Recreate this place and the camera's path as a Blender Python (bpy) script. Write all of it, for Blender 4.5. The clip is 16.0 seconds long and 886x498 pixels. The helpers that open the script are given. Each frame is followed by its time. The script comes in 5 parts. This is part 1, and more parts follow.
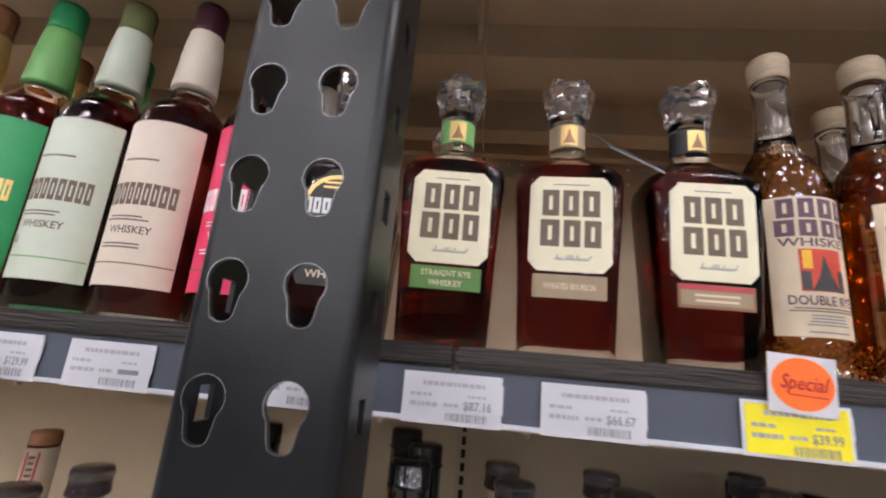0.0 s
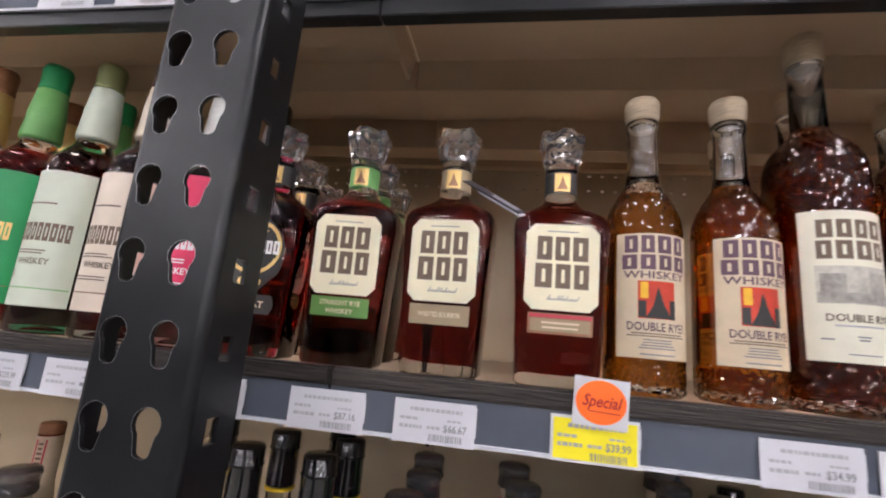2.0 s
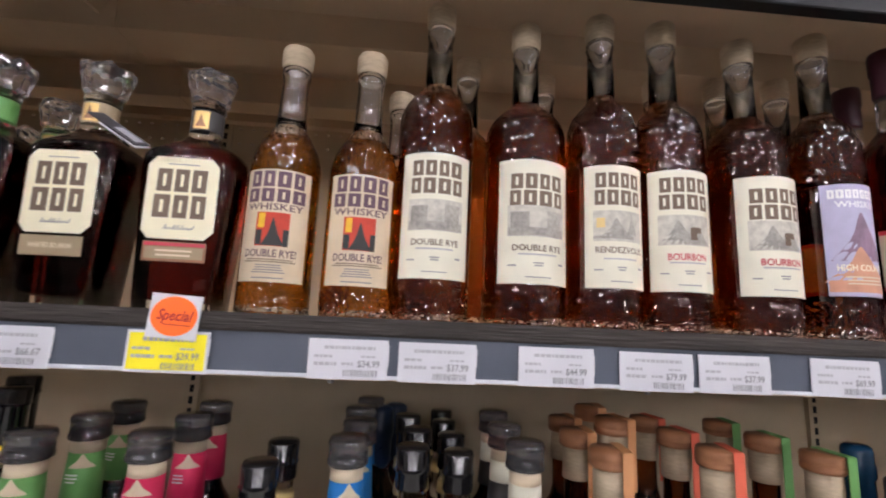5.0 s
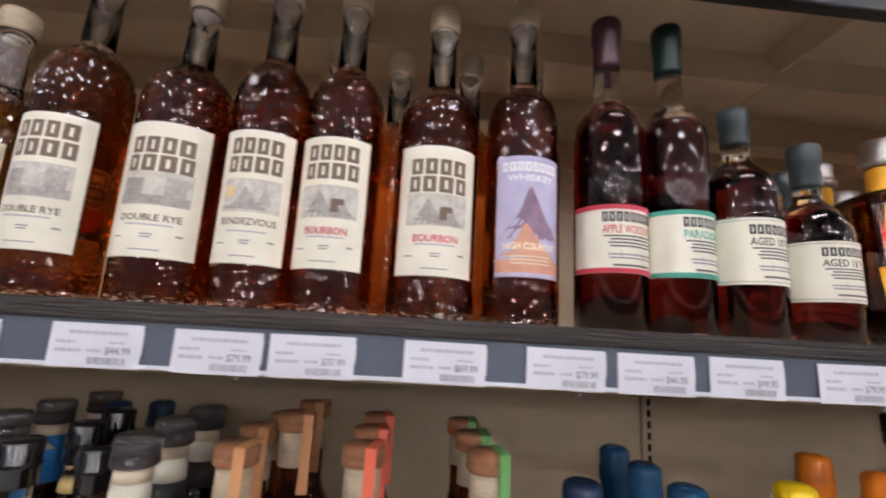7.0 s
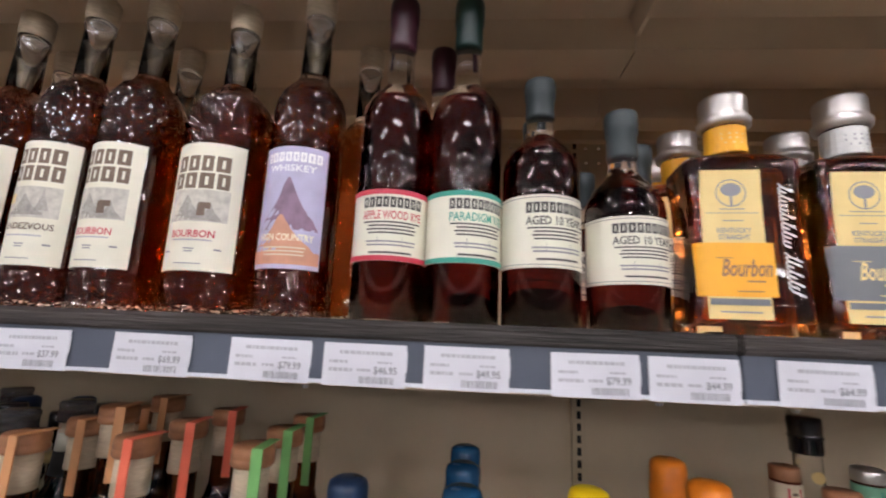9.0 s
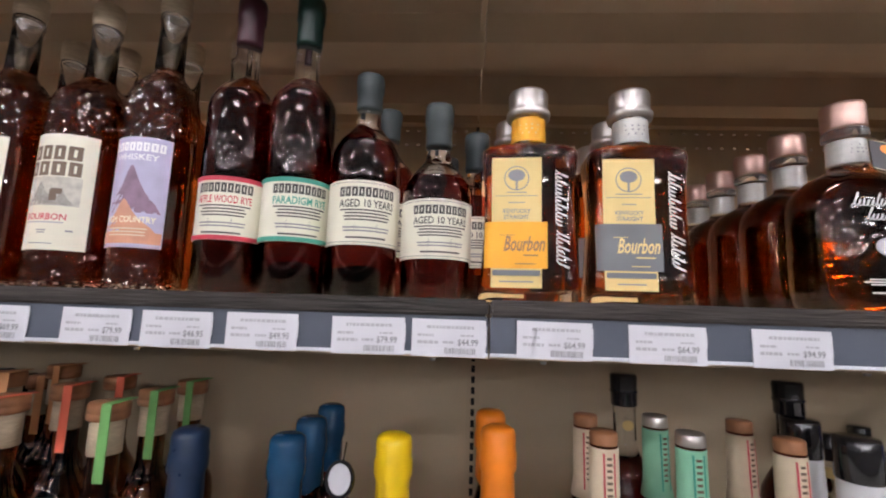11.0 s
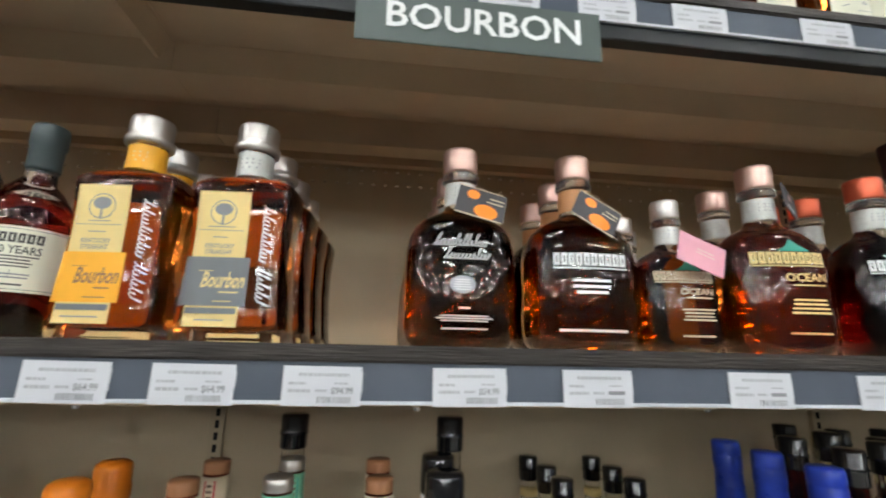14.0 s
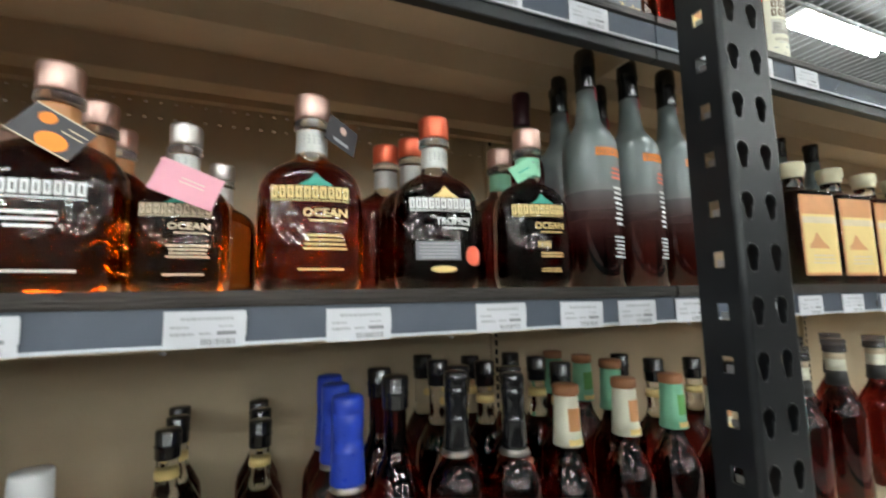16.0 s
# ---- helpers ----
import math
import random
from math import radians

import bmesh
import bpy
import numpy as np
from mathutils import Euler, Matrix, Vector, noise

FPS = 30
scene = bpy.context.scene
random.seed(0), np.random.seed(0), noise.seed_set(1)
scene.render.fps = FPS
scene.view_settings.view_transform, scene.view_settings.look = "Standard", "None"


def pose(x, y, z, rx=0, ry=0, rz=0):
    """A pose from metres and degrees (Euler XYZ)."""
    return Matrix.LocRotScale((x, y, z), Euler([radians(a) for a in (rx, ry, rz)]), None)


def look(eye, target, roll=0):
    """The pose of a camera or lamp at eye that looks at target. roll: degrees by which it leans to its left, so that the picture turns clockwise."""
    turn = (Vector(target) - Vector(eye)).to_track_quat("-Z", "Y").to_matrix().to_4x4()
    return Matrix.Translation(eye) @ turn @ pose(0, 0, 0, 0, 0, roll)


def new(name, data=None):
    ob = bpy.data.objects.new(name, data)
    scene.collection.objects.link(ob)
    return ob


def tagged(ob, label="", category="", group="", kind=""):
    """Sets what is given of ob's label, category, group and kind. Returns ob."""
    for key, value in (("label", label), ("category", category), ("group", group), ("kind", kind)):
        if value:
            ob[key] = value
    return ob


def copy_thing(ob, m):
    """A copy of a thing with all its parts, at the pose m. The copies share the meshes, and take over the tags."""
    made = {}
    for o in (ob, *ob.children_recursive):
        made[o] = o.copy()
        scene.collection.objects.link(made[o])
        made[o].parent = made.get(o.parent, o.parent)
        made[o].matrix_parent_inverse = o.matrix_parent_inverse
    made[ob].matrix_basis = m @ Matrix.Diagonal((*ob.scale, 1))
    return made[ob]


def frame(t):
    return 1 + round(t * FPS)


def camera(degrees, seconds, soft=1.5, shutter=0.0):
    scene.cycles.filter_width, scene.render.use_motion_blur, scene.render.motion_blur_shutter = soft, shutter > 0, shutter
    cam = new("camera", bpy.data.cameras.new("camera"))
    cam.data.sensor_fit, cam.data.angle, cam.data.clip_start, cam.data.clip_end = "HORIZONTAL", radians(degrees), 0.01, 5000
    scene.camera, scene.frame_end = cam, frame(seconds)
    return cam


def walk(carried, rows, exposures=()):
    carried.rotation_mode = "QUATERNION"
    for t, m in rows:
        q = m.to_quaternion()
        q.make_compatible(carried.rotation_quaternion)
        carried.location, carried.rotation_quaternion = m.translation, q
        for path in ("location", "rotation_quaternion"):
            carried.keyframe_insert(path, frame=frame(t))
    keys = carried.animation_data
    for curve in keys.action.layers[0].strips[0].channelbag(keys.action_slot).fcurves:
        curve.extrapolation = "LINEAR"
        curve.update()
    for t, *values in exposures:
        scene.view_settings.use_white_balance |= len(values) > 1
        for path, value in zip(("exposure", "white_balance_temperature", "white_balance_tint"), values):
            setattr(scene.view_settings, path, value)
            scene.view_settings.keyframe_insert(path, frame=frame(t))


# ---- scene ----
from mathutils.geometry import tessellate_polygon

cam = camera(89.9, 16.0, 2.0, 0.4)
PATH = [
    (0, (-1.205, -0.304, 1.425), (-1.395, 1.628, 1.905), 5.1),
    (0.5, (-1.134, -0.337, 1.429), (-1.473, 1.589, 1.849), 4.8),
    (1, (-1.092, -0.342, 1.431), (-1.482, 1.576, 1.842), 4.9),
    (1.5, (-1.092, -0.332, 1.451), (-1.462, 1.6, 1.811), 5.0),
    (2, (-1.077, -0.362, 1.464), (-1.403, 1.571, 1.861), 5.1),
    (2.5, (-1.041, -0.386, 1.47), (-1.329, 1.558, 1.839), 4.9),
    (3, (-1.006, -0.388, 1.454), (-1.233, 1.573, 1.775), 4.3),
    (3.5, (-0.948, -0.393, 1.442), (-1.083, 1.581, 1.734), 3.6),
    (4, (-0.895, -0.401, 1.441), (-0.926, 1.578, 1.726), 3.0),
    (6.5, (-0.609, -0.333, 1.419), (-0.392, 1.612, 1.834), 2.7),
    (7, (-0.479, -0.357, 1.423), (-0.332, 1.602, 1.8), 3.2),
    (7.5, (-0.41, -0.346, 1.416), (-0.279, 1.618, 1.772), 3.2),
    (8, (-0.344, -0.317, 1.41), (-0.293, 1.639, 1.822), 2.9),
    (8.5, (-0.269, -0.313, 1.421), (-0.307, 1.64, 1.851), 2.6),
    (9, (-0.196, -0.348, 1.425), (-0.335, 1.611, 1.807), 2.4),
    (11.5, (0.002, -0.394, 1.418), (-0.057, 1.585, 1.705), 1.5),
    (12, (0.025, -0.375, 1.413), (0.034, 1.6, 1.725), 1.3),
    (12.5, (0.053, -0.326, 1.413), (0.154, 1.645, 1.74), 1.1),
    (13, (0.14, -0.342, 1.429), (0.224, 1.619, 1.808), 1.5),
    (13.5, (0.236, -0.375, 1.436), (0.369, 1.584, 1.817), 1.6),
    (14, (0.302, -0.396, 1.429), (0.527, 1.538, 1.885), 1.2),
    (14.5, (0.393, -0.409, 1.425), (0.692, 1.512, 1.894), 0.6),
    (15, (0.511, -0.42, 1.444), (1.027, 1.459, 1.891), -0.7),
    (15.5, (0.624, -0.437, 1.453), (1.274, 1.422, 1.803), -1.1),
    (16, (0.685, -0.446, 1.423), (1.458, 1.385, 1.647), -1.2),
]
walk(cam, [(t, look(eye, target, roll)) for t, eye, target, roll in PATH],
     [(0, 0.0, 6500, 12), (12, 0.0, 6500, 11), (13.5, 0.0, 6450, -1), (14.5, 0.02, 6450, -4), (16, 0.10, 6450, -6)])

# ---- world and exposure ----
world = bpy.data.worlds.new("shop_surround")
scene.world = world
world.use_nodes = True
world.node_tree.nodes["Background"].inputs[0].default_value = (0.5, 0.5, 0.55, 1)
world.node_tree.nodes["Background"].inputs[1].default_value = 0.05
scene.view_settings.exposure = 0.0
TUBE_POWER = 34.5

# ---- materials ----
MATS = {}


def mat(name, color, rough=0.5, metal=0.0, var=0.12, scale=60.0, bump=0.0, bscale=400.0, trans=0.0, ior=1.45, coat=0.0, emit=0.0, stretch=(1, 1, 1), rand=0.0, spec=0.5, dist=0.002):
    """Principled material with two scales of colour variation and fine relief."""
    if name in MATS:
        return MATS[name]
    m = bpy.data.materials.new(name)
    m.use_nodes = True
    nt = m.node_tree
    b = nt.nodes["Principled BSDF"]
    b.inputs["Roughness"].default_value = rough
    b.inputs["Metallic"].default_value = metal
    b.inputs["IOR"].default_value = ior
    b.inputs["Transmission Weight"].default_value = trans
    b.inputs["Coat Weight"].default_value = coat
    b.inputs["Specular IOR Level"].default_value = spec
    b.inputs["Base Color"].default_value = (*color, 1)
    if emit:
        b.inputs["Emission Color"].default_value = (*color, 1)
        b.inputs["Emission Strength"].default_value = emit
    tc = nt.nodes.new("ShaderNodeTexCoord")
    mp = nt.nodes.new("ShaderNodeMapping")
    mp.inputs["Scale"].default_value = stretch
    nt.links.new(tc.outputs["Object"], mp.inputs["Vector"])
    if var:
        n1 = nt.nodes.new("ShaderNodeTexNoise")
        n1.inputs["Scale"].default_value = scale
        n1.inputs["Detail"].default_value = 5
        n2 = nt.nodes.new("ShaderNodeTexNoise")
        n2.inputs["Scale"].default_value = scale * 0.12
        n2.inputs["Detail"].default_value = 3
        add = nt.nodes.new("ShaderNodeMath")
        add.operation = "ADD"
        half = nt.nodes.new("ShaderNodeMath")
        half.operation = "MULTIPLY"
        half.inputs[1].default_value = 0.5
        for n in (n1, n2):
            nt.links.new(mp.outputs["Vector"], n.inputs["Vector"])
        nt.links.new(n1.outputs["Fac"], add.inputs[0])
        nt.links.new(n2.outputs["Fac"], add.inputs[1])
        nt.links.new(add.outputs[0], half.inputs[0])
        ramp = nt.nodes.new("ShaderNodeMapRange")
        ramp.inputs["From Min"].default_value = 0.3
        ramp.inputs["From Max"].default_value = 0.7
        ramp.inputs["To Min"].default_value = 1 - var
        ramp.inputs["To Max"].default_value = 1 + var
        nt.links.new(half.outputs[0], ramp.inputs["Value"])
        fac = ramp.outputs["Result"]
        if rand:
            oi = nt.nodes.new("ShaderNodeObjectInfo")
            rr = nt.nodes.new("ShaderNodeMapRange")
            rr.inputs["To Min"].default_value = 1 - rand
            rr.inputs["To Max"].default_value = 1 + rand
            nt.links.new(oi.outputs["Random"], rr.inputs["Value"])
            mm = nt.nodes.new("ShaderNodeMath")
            mm.operation = "MULTIPLY"
            nt.links.new(fac, mm.inputs[0])
            nt.links.new(rr.outputs["Result"], mm.inputs[1])
            fac = mm.outputs[0]
        vm = nt.nodes.new("ShaderNodeVectorMath")
        vm.operation = "SCALE"
        vm.inputs[0].default_value = color
        nt.links.new(fac, vm.inputs["Scale"])
        nt.links.new(vm.outputs[0], b.inputs["Base Color"])
        rg = nt.nodes.new("ShaderNodeMapRange")
        rg.inputs["To Min"].default_value = max(0.0, rough * 0.75)
        rg.inputs["To Max"].default_value = min(1.0, rough * 1.25)
        nt.links.new(n1.outputs["Fac"], rg.inputs["Value"])
        nt.links.new(rg.outputs["Result"], b.inputs["Roughness"])
    if bump:
        nb = nt.nodes.new("ShaderNodeTexNoise")
        nb.inputs["Scale"].default_value = bscale
        nb.inputs["Detail"].default_value = 3 if bscale > 150 else 0.5
        nt.links.new(mp.outputs["Vector"], nb.inputs["Vector"])
        bp = nt.nodes.new("ShaderNodeBump")
        bp.inputs["Strength"].default_value = bump
        bp.inputs["Distance"].default_value = dist
        nt.links.new(nb.outputs["Fac"], bp.inputs["Height"])
        nt.links.new(bp.outputs["Normal"], b.inputs["Normal"])
    MATS[name] = m
    return m


TAN = mat("almond_powder_coat", (0.54, 0.42, 0.285), 0.45, var=0.10, scale=14, bump=0.12, bscale=700)
BACK = mat("almond_back_panel", (0.56, 0.46, 0.31), 0.55, var=0.10, scale=9, bump=0.08, bscale=500)
SLOT_SHADE = mat("slot_shadow_black", (0.01, 0.01, 0.01), 0.8, var=0)
BLACK = mat("black_powder_coat", (0.009, 0.010, 0.012), 0.32, var=0.18, scale=25, bump=0.10, bscale=900)
EDGE = mat("bare_steel_edge", (0.45, 0.45, 0.46), 0.35, 0.9, var=0.2)
LIP = mat("worn_black_shelf_lip", (0.030, 0.024, 0.021), 0.42, spec=0.35, var=0.95, scale=110, stretch=(0.16, 3, 3), bump=0.6, bscale=160, dist=0.003)
STRIP = mat("slate_price_channel", (0.095, 0.108, 0.138), 0.22, var=0.14, scale=18, coat=1.0)
RAIL = mat("clear_channel_rail", (0.62, 0.64, 0.68), 0.25, var=0.05)
PAPER = mat("white_tag_paper", (0.64, 0.64, 0.68), 0.45, var=0.04, scale=30, coat=0.15)
YELLOW = mat("yellow_tag_paper", (0.90, 0.78, 0.02), 0.45, var=0.05)
ORANGE = mat("fluorescent_orange_sticker", (1.0, 0.16, 0.015), 0.45, var=0.05)
RED_INK = mat("red_ink", (0.45, 0.02, 0.02), 0.5, var=0.05)
INK = mat("black_ink", (0.05, 0.045, 0.045), 0.55, var=0.1)
GREY_INK = mat("grey_ink", (0.25, 0.25, 0.27), 0.6, var=0.1)
PALE_INK = mat("pale_grey_ink", (0.42, 0.42, 0.45), 0.6, var=0.1)
BROWN_INK = mat("brown_ink", (0.16, 0.11, 0.075), 0.55, var=0.2, scale=200)
PLUM_INK = mat("plum_ink", (0.13, 0.07, 0.10), 0.55, var=0.2, scale=200)
WHITE_INK = mat("white_screen_print", (0.82, 0.82, 0.82), 0.4, var=0.05)
GOLD_INK = mat("gold_foil_print", (0.75, 0.52, 0.20), 0.35, 0.6, var=0.1)
CREAM = mat("cream_label_paper", (0.88, 0.83, 0.60), 0.5, var=0.05, scale=60, bump=0.04)
IVORY = mat("ivory_label_paper", (0.78, 0.76, 0.62), 0.5, var=0.05, scale=60, bump=0.04)
KRAFT = mat("kraft_label_paper", (0.70, 0.58, 0.41), 0.55, var=0.10, scale=90, bump=0.06)
STRAW = mat("straw_label_paper", (0.78, 0.60, 0.25), 0.5, var=0.06, bump=0.04)
AMBER_BAND = mat("amber_band_paper", (0.88, 0.42, 0.025), 0.45, var=0.06)
GREY_BAND = mat("slate_band_paper", (0.16, 0.17, 0.18), 0.45, var=0.08)
GREEN_LAB = mat("green_label_paper", (0.10, 0.24, 0.055), 0.5, var=0.08)
TAUPE_LAB = mat("taupe_label_paper", (0.33, 0.26, 0.16), 0.5, var=0.08)
RUSSET_LAB = mat("russet_label_paper", (0.28, 0.14, 0.075), 0.5, var=0.10)
BLACK_LAB = mat("black_label_paper", (0.035, 0.033, 0.032), 0.5, var=0.1)
EMERALD = mat("emerald_label_paper", (0.02, 0.30, 0.10), 0.45, var=0.08)
SAGE = mat("sage_label_paper", (0.62, 0.68, 0.56), 0.5, var=0.05)
BLUSH = mat("blush_label_paper", (0.78, 0.68, 0.56), 0.5, var=0.06)
ROSE = mat("rose_label_paper", (0.72, 0.03, 0.11), 0.5, var=0.08)
PINK = mat("pink_hang_tag", (0.80, 0.38, 0.46), 0.55, var=0.06)
DARK_TAG = mat("charcoal_hang_tag", (0.05, 0.045, 0.05), 0.5, var=0.1)
PUMPKIN = mat("pumpkin_ink", (0.90, 0.25, 0.02), 0.5, var=0.1)
LILAC = mat("lilac_label_paper", (0.47, 0.45, 0.62), 0.5, var=0.18, scale=40)
PEAK = mat("mountain_ink", (0.27, 0.17, 0.25), 0.5, var=0.35, scale=90)
SUNSET = mat("sunset_ink", (0.62, 0.31, 0.20), 0.5, var=0.25, scale=60)
PHOTO = mat("engraving_ink", (0.36, 0.34, 0.30), 0.55, var=0.45, scale=240)
PHOTO2 = mat("light_engraving_ink", (0.55, 0.53, 0.46), 0.55, var=0.35, scale=160)
FLAME = mat("red_picture_ink", (0.62, 0.05, 0.02), 0.5, var=0.25, scale=120)
GLOW = mat("yellow_picture_ink", (0.85, 0.50, 0.03), 0.5, var=0.2)
CRIMSON = mat("crimson_ink", (0.55, 0.05, 0.08), 0.5, var=0.05)
TEAL_INK = mat("teal_ink", (0.06, 0.35, 0.26), 0.5, var=0.05)
GLASS = mat("clear_bottle_glass", (1, 1, 1), 0.0, var=0, trans=1.0, ior=1.46)
RIPPLE = mat("rippled_flask_glass", (1, 1, 1), 0.0, var=0, trans=1.0, ior=1.46, bump=0.16, bscale=42, dist=0.003)
HAMMER = mat("hammered_bottle_glass", (1, 1, 1), 0.0, var=0, trans=1.0, ior=1.62)
DUSTY = mat("clear_neck_glass", (0.95, 0.96, 0.98), 0.0, var=0, trans=1.0, ior=1.5, bump=0.12, bscale=90)
CRYSTAL = mat("faceted_clear_stopper", (0.97, 0.96, 0.98), 0.0, var=0, trans=0.97, ior=1.5)
WHISKY = mat("amber_whiskey", (0.42, 0.105, 0.014), 0.0, var=0, trans=1.0, ior=1.2)
WHISKY_FLASK = mat("flask_whiskey", (0.42, 0.120, 0.018), 0.0, var=0, trans=1.0, ior=1.2)
WHISKY_DARK = mat("dark_amber_whiskey", (0.36, 0.085, 0.013), 0.0, var=0, trans=1.0, ior=1.0)
WHISKY_RED = mat("ruby_whiskey", (0.18, 0.016, 0.011), 0.0, var=0, trans=1.0, ior=1.0)
WHISKY_GOLD = mat("gold_whiskey", (0.60, 0.24, 0.035), 0.0, var=0, trans=1.0, ior=1.0)
BODY_RED = mat("ruby_filled_bottle", (0.17, 0.014, 0.010), 0.0, var=0, trans=1.0, ior=1.46)
BODY_DARK = mat("dark_amber_filled_bottle", (0.30, 0.070, 0.012), 0.0, var=0, trans=1.0, ior=1.46)
CORK = mat("turned_wood_cap", (0.52, 0.42, 0.29), 0.6, var=0.25, scale=120, stretch=(1, 1, 4), bump=0.2)
CORK_RED = mat("russet_wood_cap", (0.30, 0.13, 0.06), 0.55, var=0.25, scale=120, bump=0.2)
CHROME = mat("brushed_metal_cap", (0.62, 0.58, 0.55), 0.34, 0.9, var=0.04, scale=30)
SILVER = mat("silver_paper_band", (0.55, 0.55, 0.52), 0.42, 0.25, var=0.15, scale=200)
COPPER = mat("copper_cap", (0.70, 0.47, 0.40), 0.36, 0.85, var=0.05, scale=30)
REDCAP = mat("red_copper_cap", (0.70, 0.14, 0.07), 0.32, 0.6, var=0.1)
BLACKCAP = mat("black_plastic_cap", (0.012, 0.012, 0.014), 0.16, var=0.1, coat=0.6)
SLATECAP = mat("slate_teal_capsule", (0.050, 0.064, 0.066), 0.38, var=0.1)
PLUMCAP = mat("plum_wax_capsule", (0.055, 0.014, 0.024), 0.35, var=0.15)
PINECAP = mat("dark_green_wax_capsule", (0.007, 0.030, 0.024), 0.35, var=0.15)
NAVY = mat("navy_wax", (0.012, 0.028, 0.065), 0.3, var=0.2)
BLUEWAX = mat("blue_wax", (0.010, 0.062, 0.14), 0.25, var=0.2)
COBALT = mat("cobalt_foil", (0.02, 0.05, 0.42), 0.3, var=0.15)
YELWAX = mat("yellow_wax", (0.90, 0.60, 0.01), 0.35, var=0.1)
ORAWAX = mat("orange_wax", (0.80, 0.22, 0.015), 0.35, var=0.12)
MINT = mat("mint_neck_label", (0.25, 0.55, 0.36), 0.5, var=0.08)
GREENNECK = mat("green_neck_label", (0.16, 0.40, 0.12), 0.5, var=0.15)
BLUENECK = mat("blue_neck_label", (0.02, 0.20, 0.55), 0.5, var=0.12)
SALMON = mat("salmon_neck_strip", (0.80, 0.16, 0.09), 0.5, var=0.08)
PEACH = mat("peach_neck_strip", (0.62, 0.30, 0.13), 0.5, var=0.1)
OLIVECAP = mat("olive_capsule", (0.17, 0.19, 0.075), 0.45, var=0.1)
WHITECAP = mat("white_plastic_cap", (0.72, 0.73, 0.75), 0.4, var=0.05)
SIGN = mat("charcoal_green_sign", (0.075, 0.095, 0.088), 0.5, var=0.08, scale=20)
FLOORM = mat("speckled_vinyl_floor", (0.62, 0.60, 0.56), 0.35, var=0.15, scale=30)
WALLM = mat("painted_wall", (0.14, 0.13, 0.12), 0.7, var=0.08, scale=4, bump=0.1)
AISLEM = mat("dark_reflection_block", (0.10, 0.085, 0.075), 0.8, var=0.25, scale=6)
CEILM = mat("painted_ceiling", (0.14, 0.14, 0.14), 0.8, var=0.06, scale=3)
TUBE = mat("fluorescent_tube", (1.0, 0.97, 1.02), 0.5, var=0, emit=TUBE_POWER)
HOUSING = mat("white_lamp_housing", (0.75, 0.75, 0.74), 0.5, var=0.05)
WIRE = mat("grey_wire_mesh", (0.30, 0.31, 0.32), 0.4, 0.7, var=0.1)


def fading_glass(name, low, high, z0, z1):
    """Frosted coating that fades out towards the foot of a clear bottle."""
    m = mat(name, low, 0.05, var=0, coat=0.4)
    nt = m.node_tree
    b = nt.nodes["Principled BSDF"]
    tc = nt.nodes.new("ShaderNodeTexCoord")
    sep = nt.nodes.new("ShaderNodeSeparateXYZ")
    nt.links.new(tc.outputs["Object"], sep.inputs[0])
    ramp = nt.nodes.new("ShaderNodeMapRange")
    ramp.interpolation_type = "SMOOTHSTEP"
    ramp.inputs["From Min"].default_value, ramp.inputs["From Max"].default_value = z0, z1
    nt.links.new(sep.outputs["Z"], ramp.inputs["Value"])
    mix = nt.nodes.new("ShaderNodeMix")
    mix.data_type = "RGBA"
    mix.inputs["A"].default_value, mix.inputs["B"].default_value = (*low, 1), (*high, 1)
    nt.links.new(ramp.outputs["Result"], mix.inputs["Factor"])
    nt.links.new(mix.outputs["Result"], b.inputs["Base Color"])
    for key, a, c in (("Transmission Weight", 1.0, 0.0), ("Roughness", 0.02, 0.32)):
        r2 = nt.nodes.new("ShaderNodeMapRange")
        r2.inputs["To Min"].default_value, r2.inputs["To Max"].default_value = a, c
        nt.links.new(ramp.outputs["Result"], r2.inputs["Value"])
        nt.links.new(r2.outputs["Result"], b.inputs[key])
    return m


FADING = fading_glass("smoky_fading_glass", (0.17, 0.014, 0.010), (0.15, 0.175, 0.175), 0.045, 0.175)


# ---- building helpers ----
def part(name, bm, material, parent=None, label="", smooth=False):
    me = bpy.data.meshes.new(name)
    bm.to_mesh(me)
    bm.free()
    me.materials.append(material)
    if smooth:
        me.shade_smooth()
    ob = new(name, me)
    if parent:
        ob.parent = parent
    if label:
        ob["label"] = label
    return ob


def box_bm(x0, x1, y0, y1, z0, z1, bevel=0.0, bm=None):
    bm = bm or bmesh.new()
    vs = [bm.verts.new((x, y, z)) for z in (z0, z1) for y in (y0, y1) for x in (x0, x1)]
    fs = [bm.faces.new([vs[i] for i in f]) for f in ((0, 2, 3, 1), (4, 5, 7, 6), (0, 1, 5, 4), (2, 6, 7, 3), (0, 4, 6, 2), (1, 3, 7, 5))]
    if bevel:
        bmesh.ops.bevel(bm, geom=list({e for f in fs for e in f.edges}), offset=bevel, segments=2, affect="EDGES")
    return bm


def outline(w, d, n, seg):
    pts = []
    for i in range(seg):
        a = 2 * math.pi * i / seg - math.pi / 2
        c, s = math.cos(a), math.sin(a)
        pts.append((w * math.copysign(abs(c) ** (2 / n), c), d * math.copysign(abs(s) ** (2 / n), s)))
    return pts


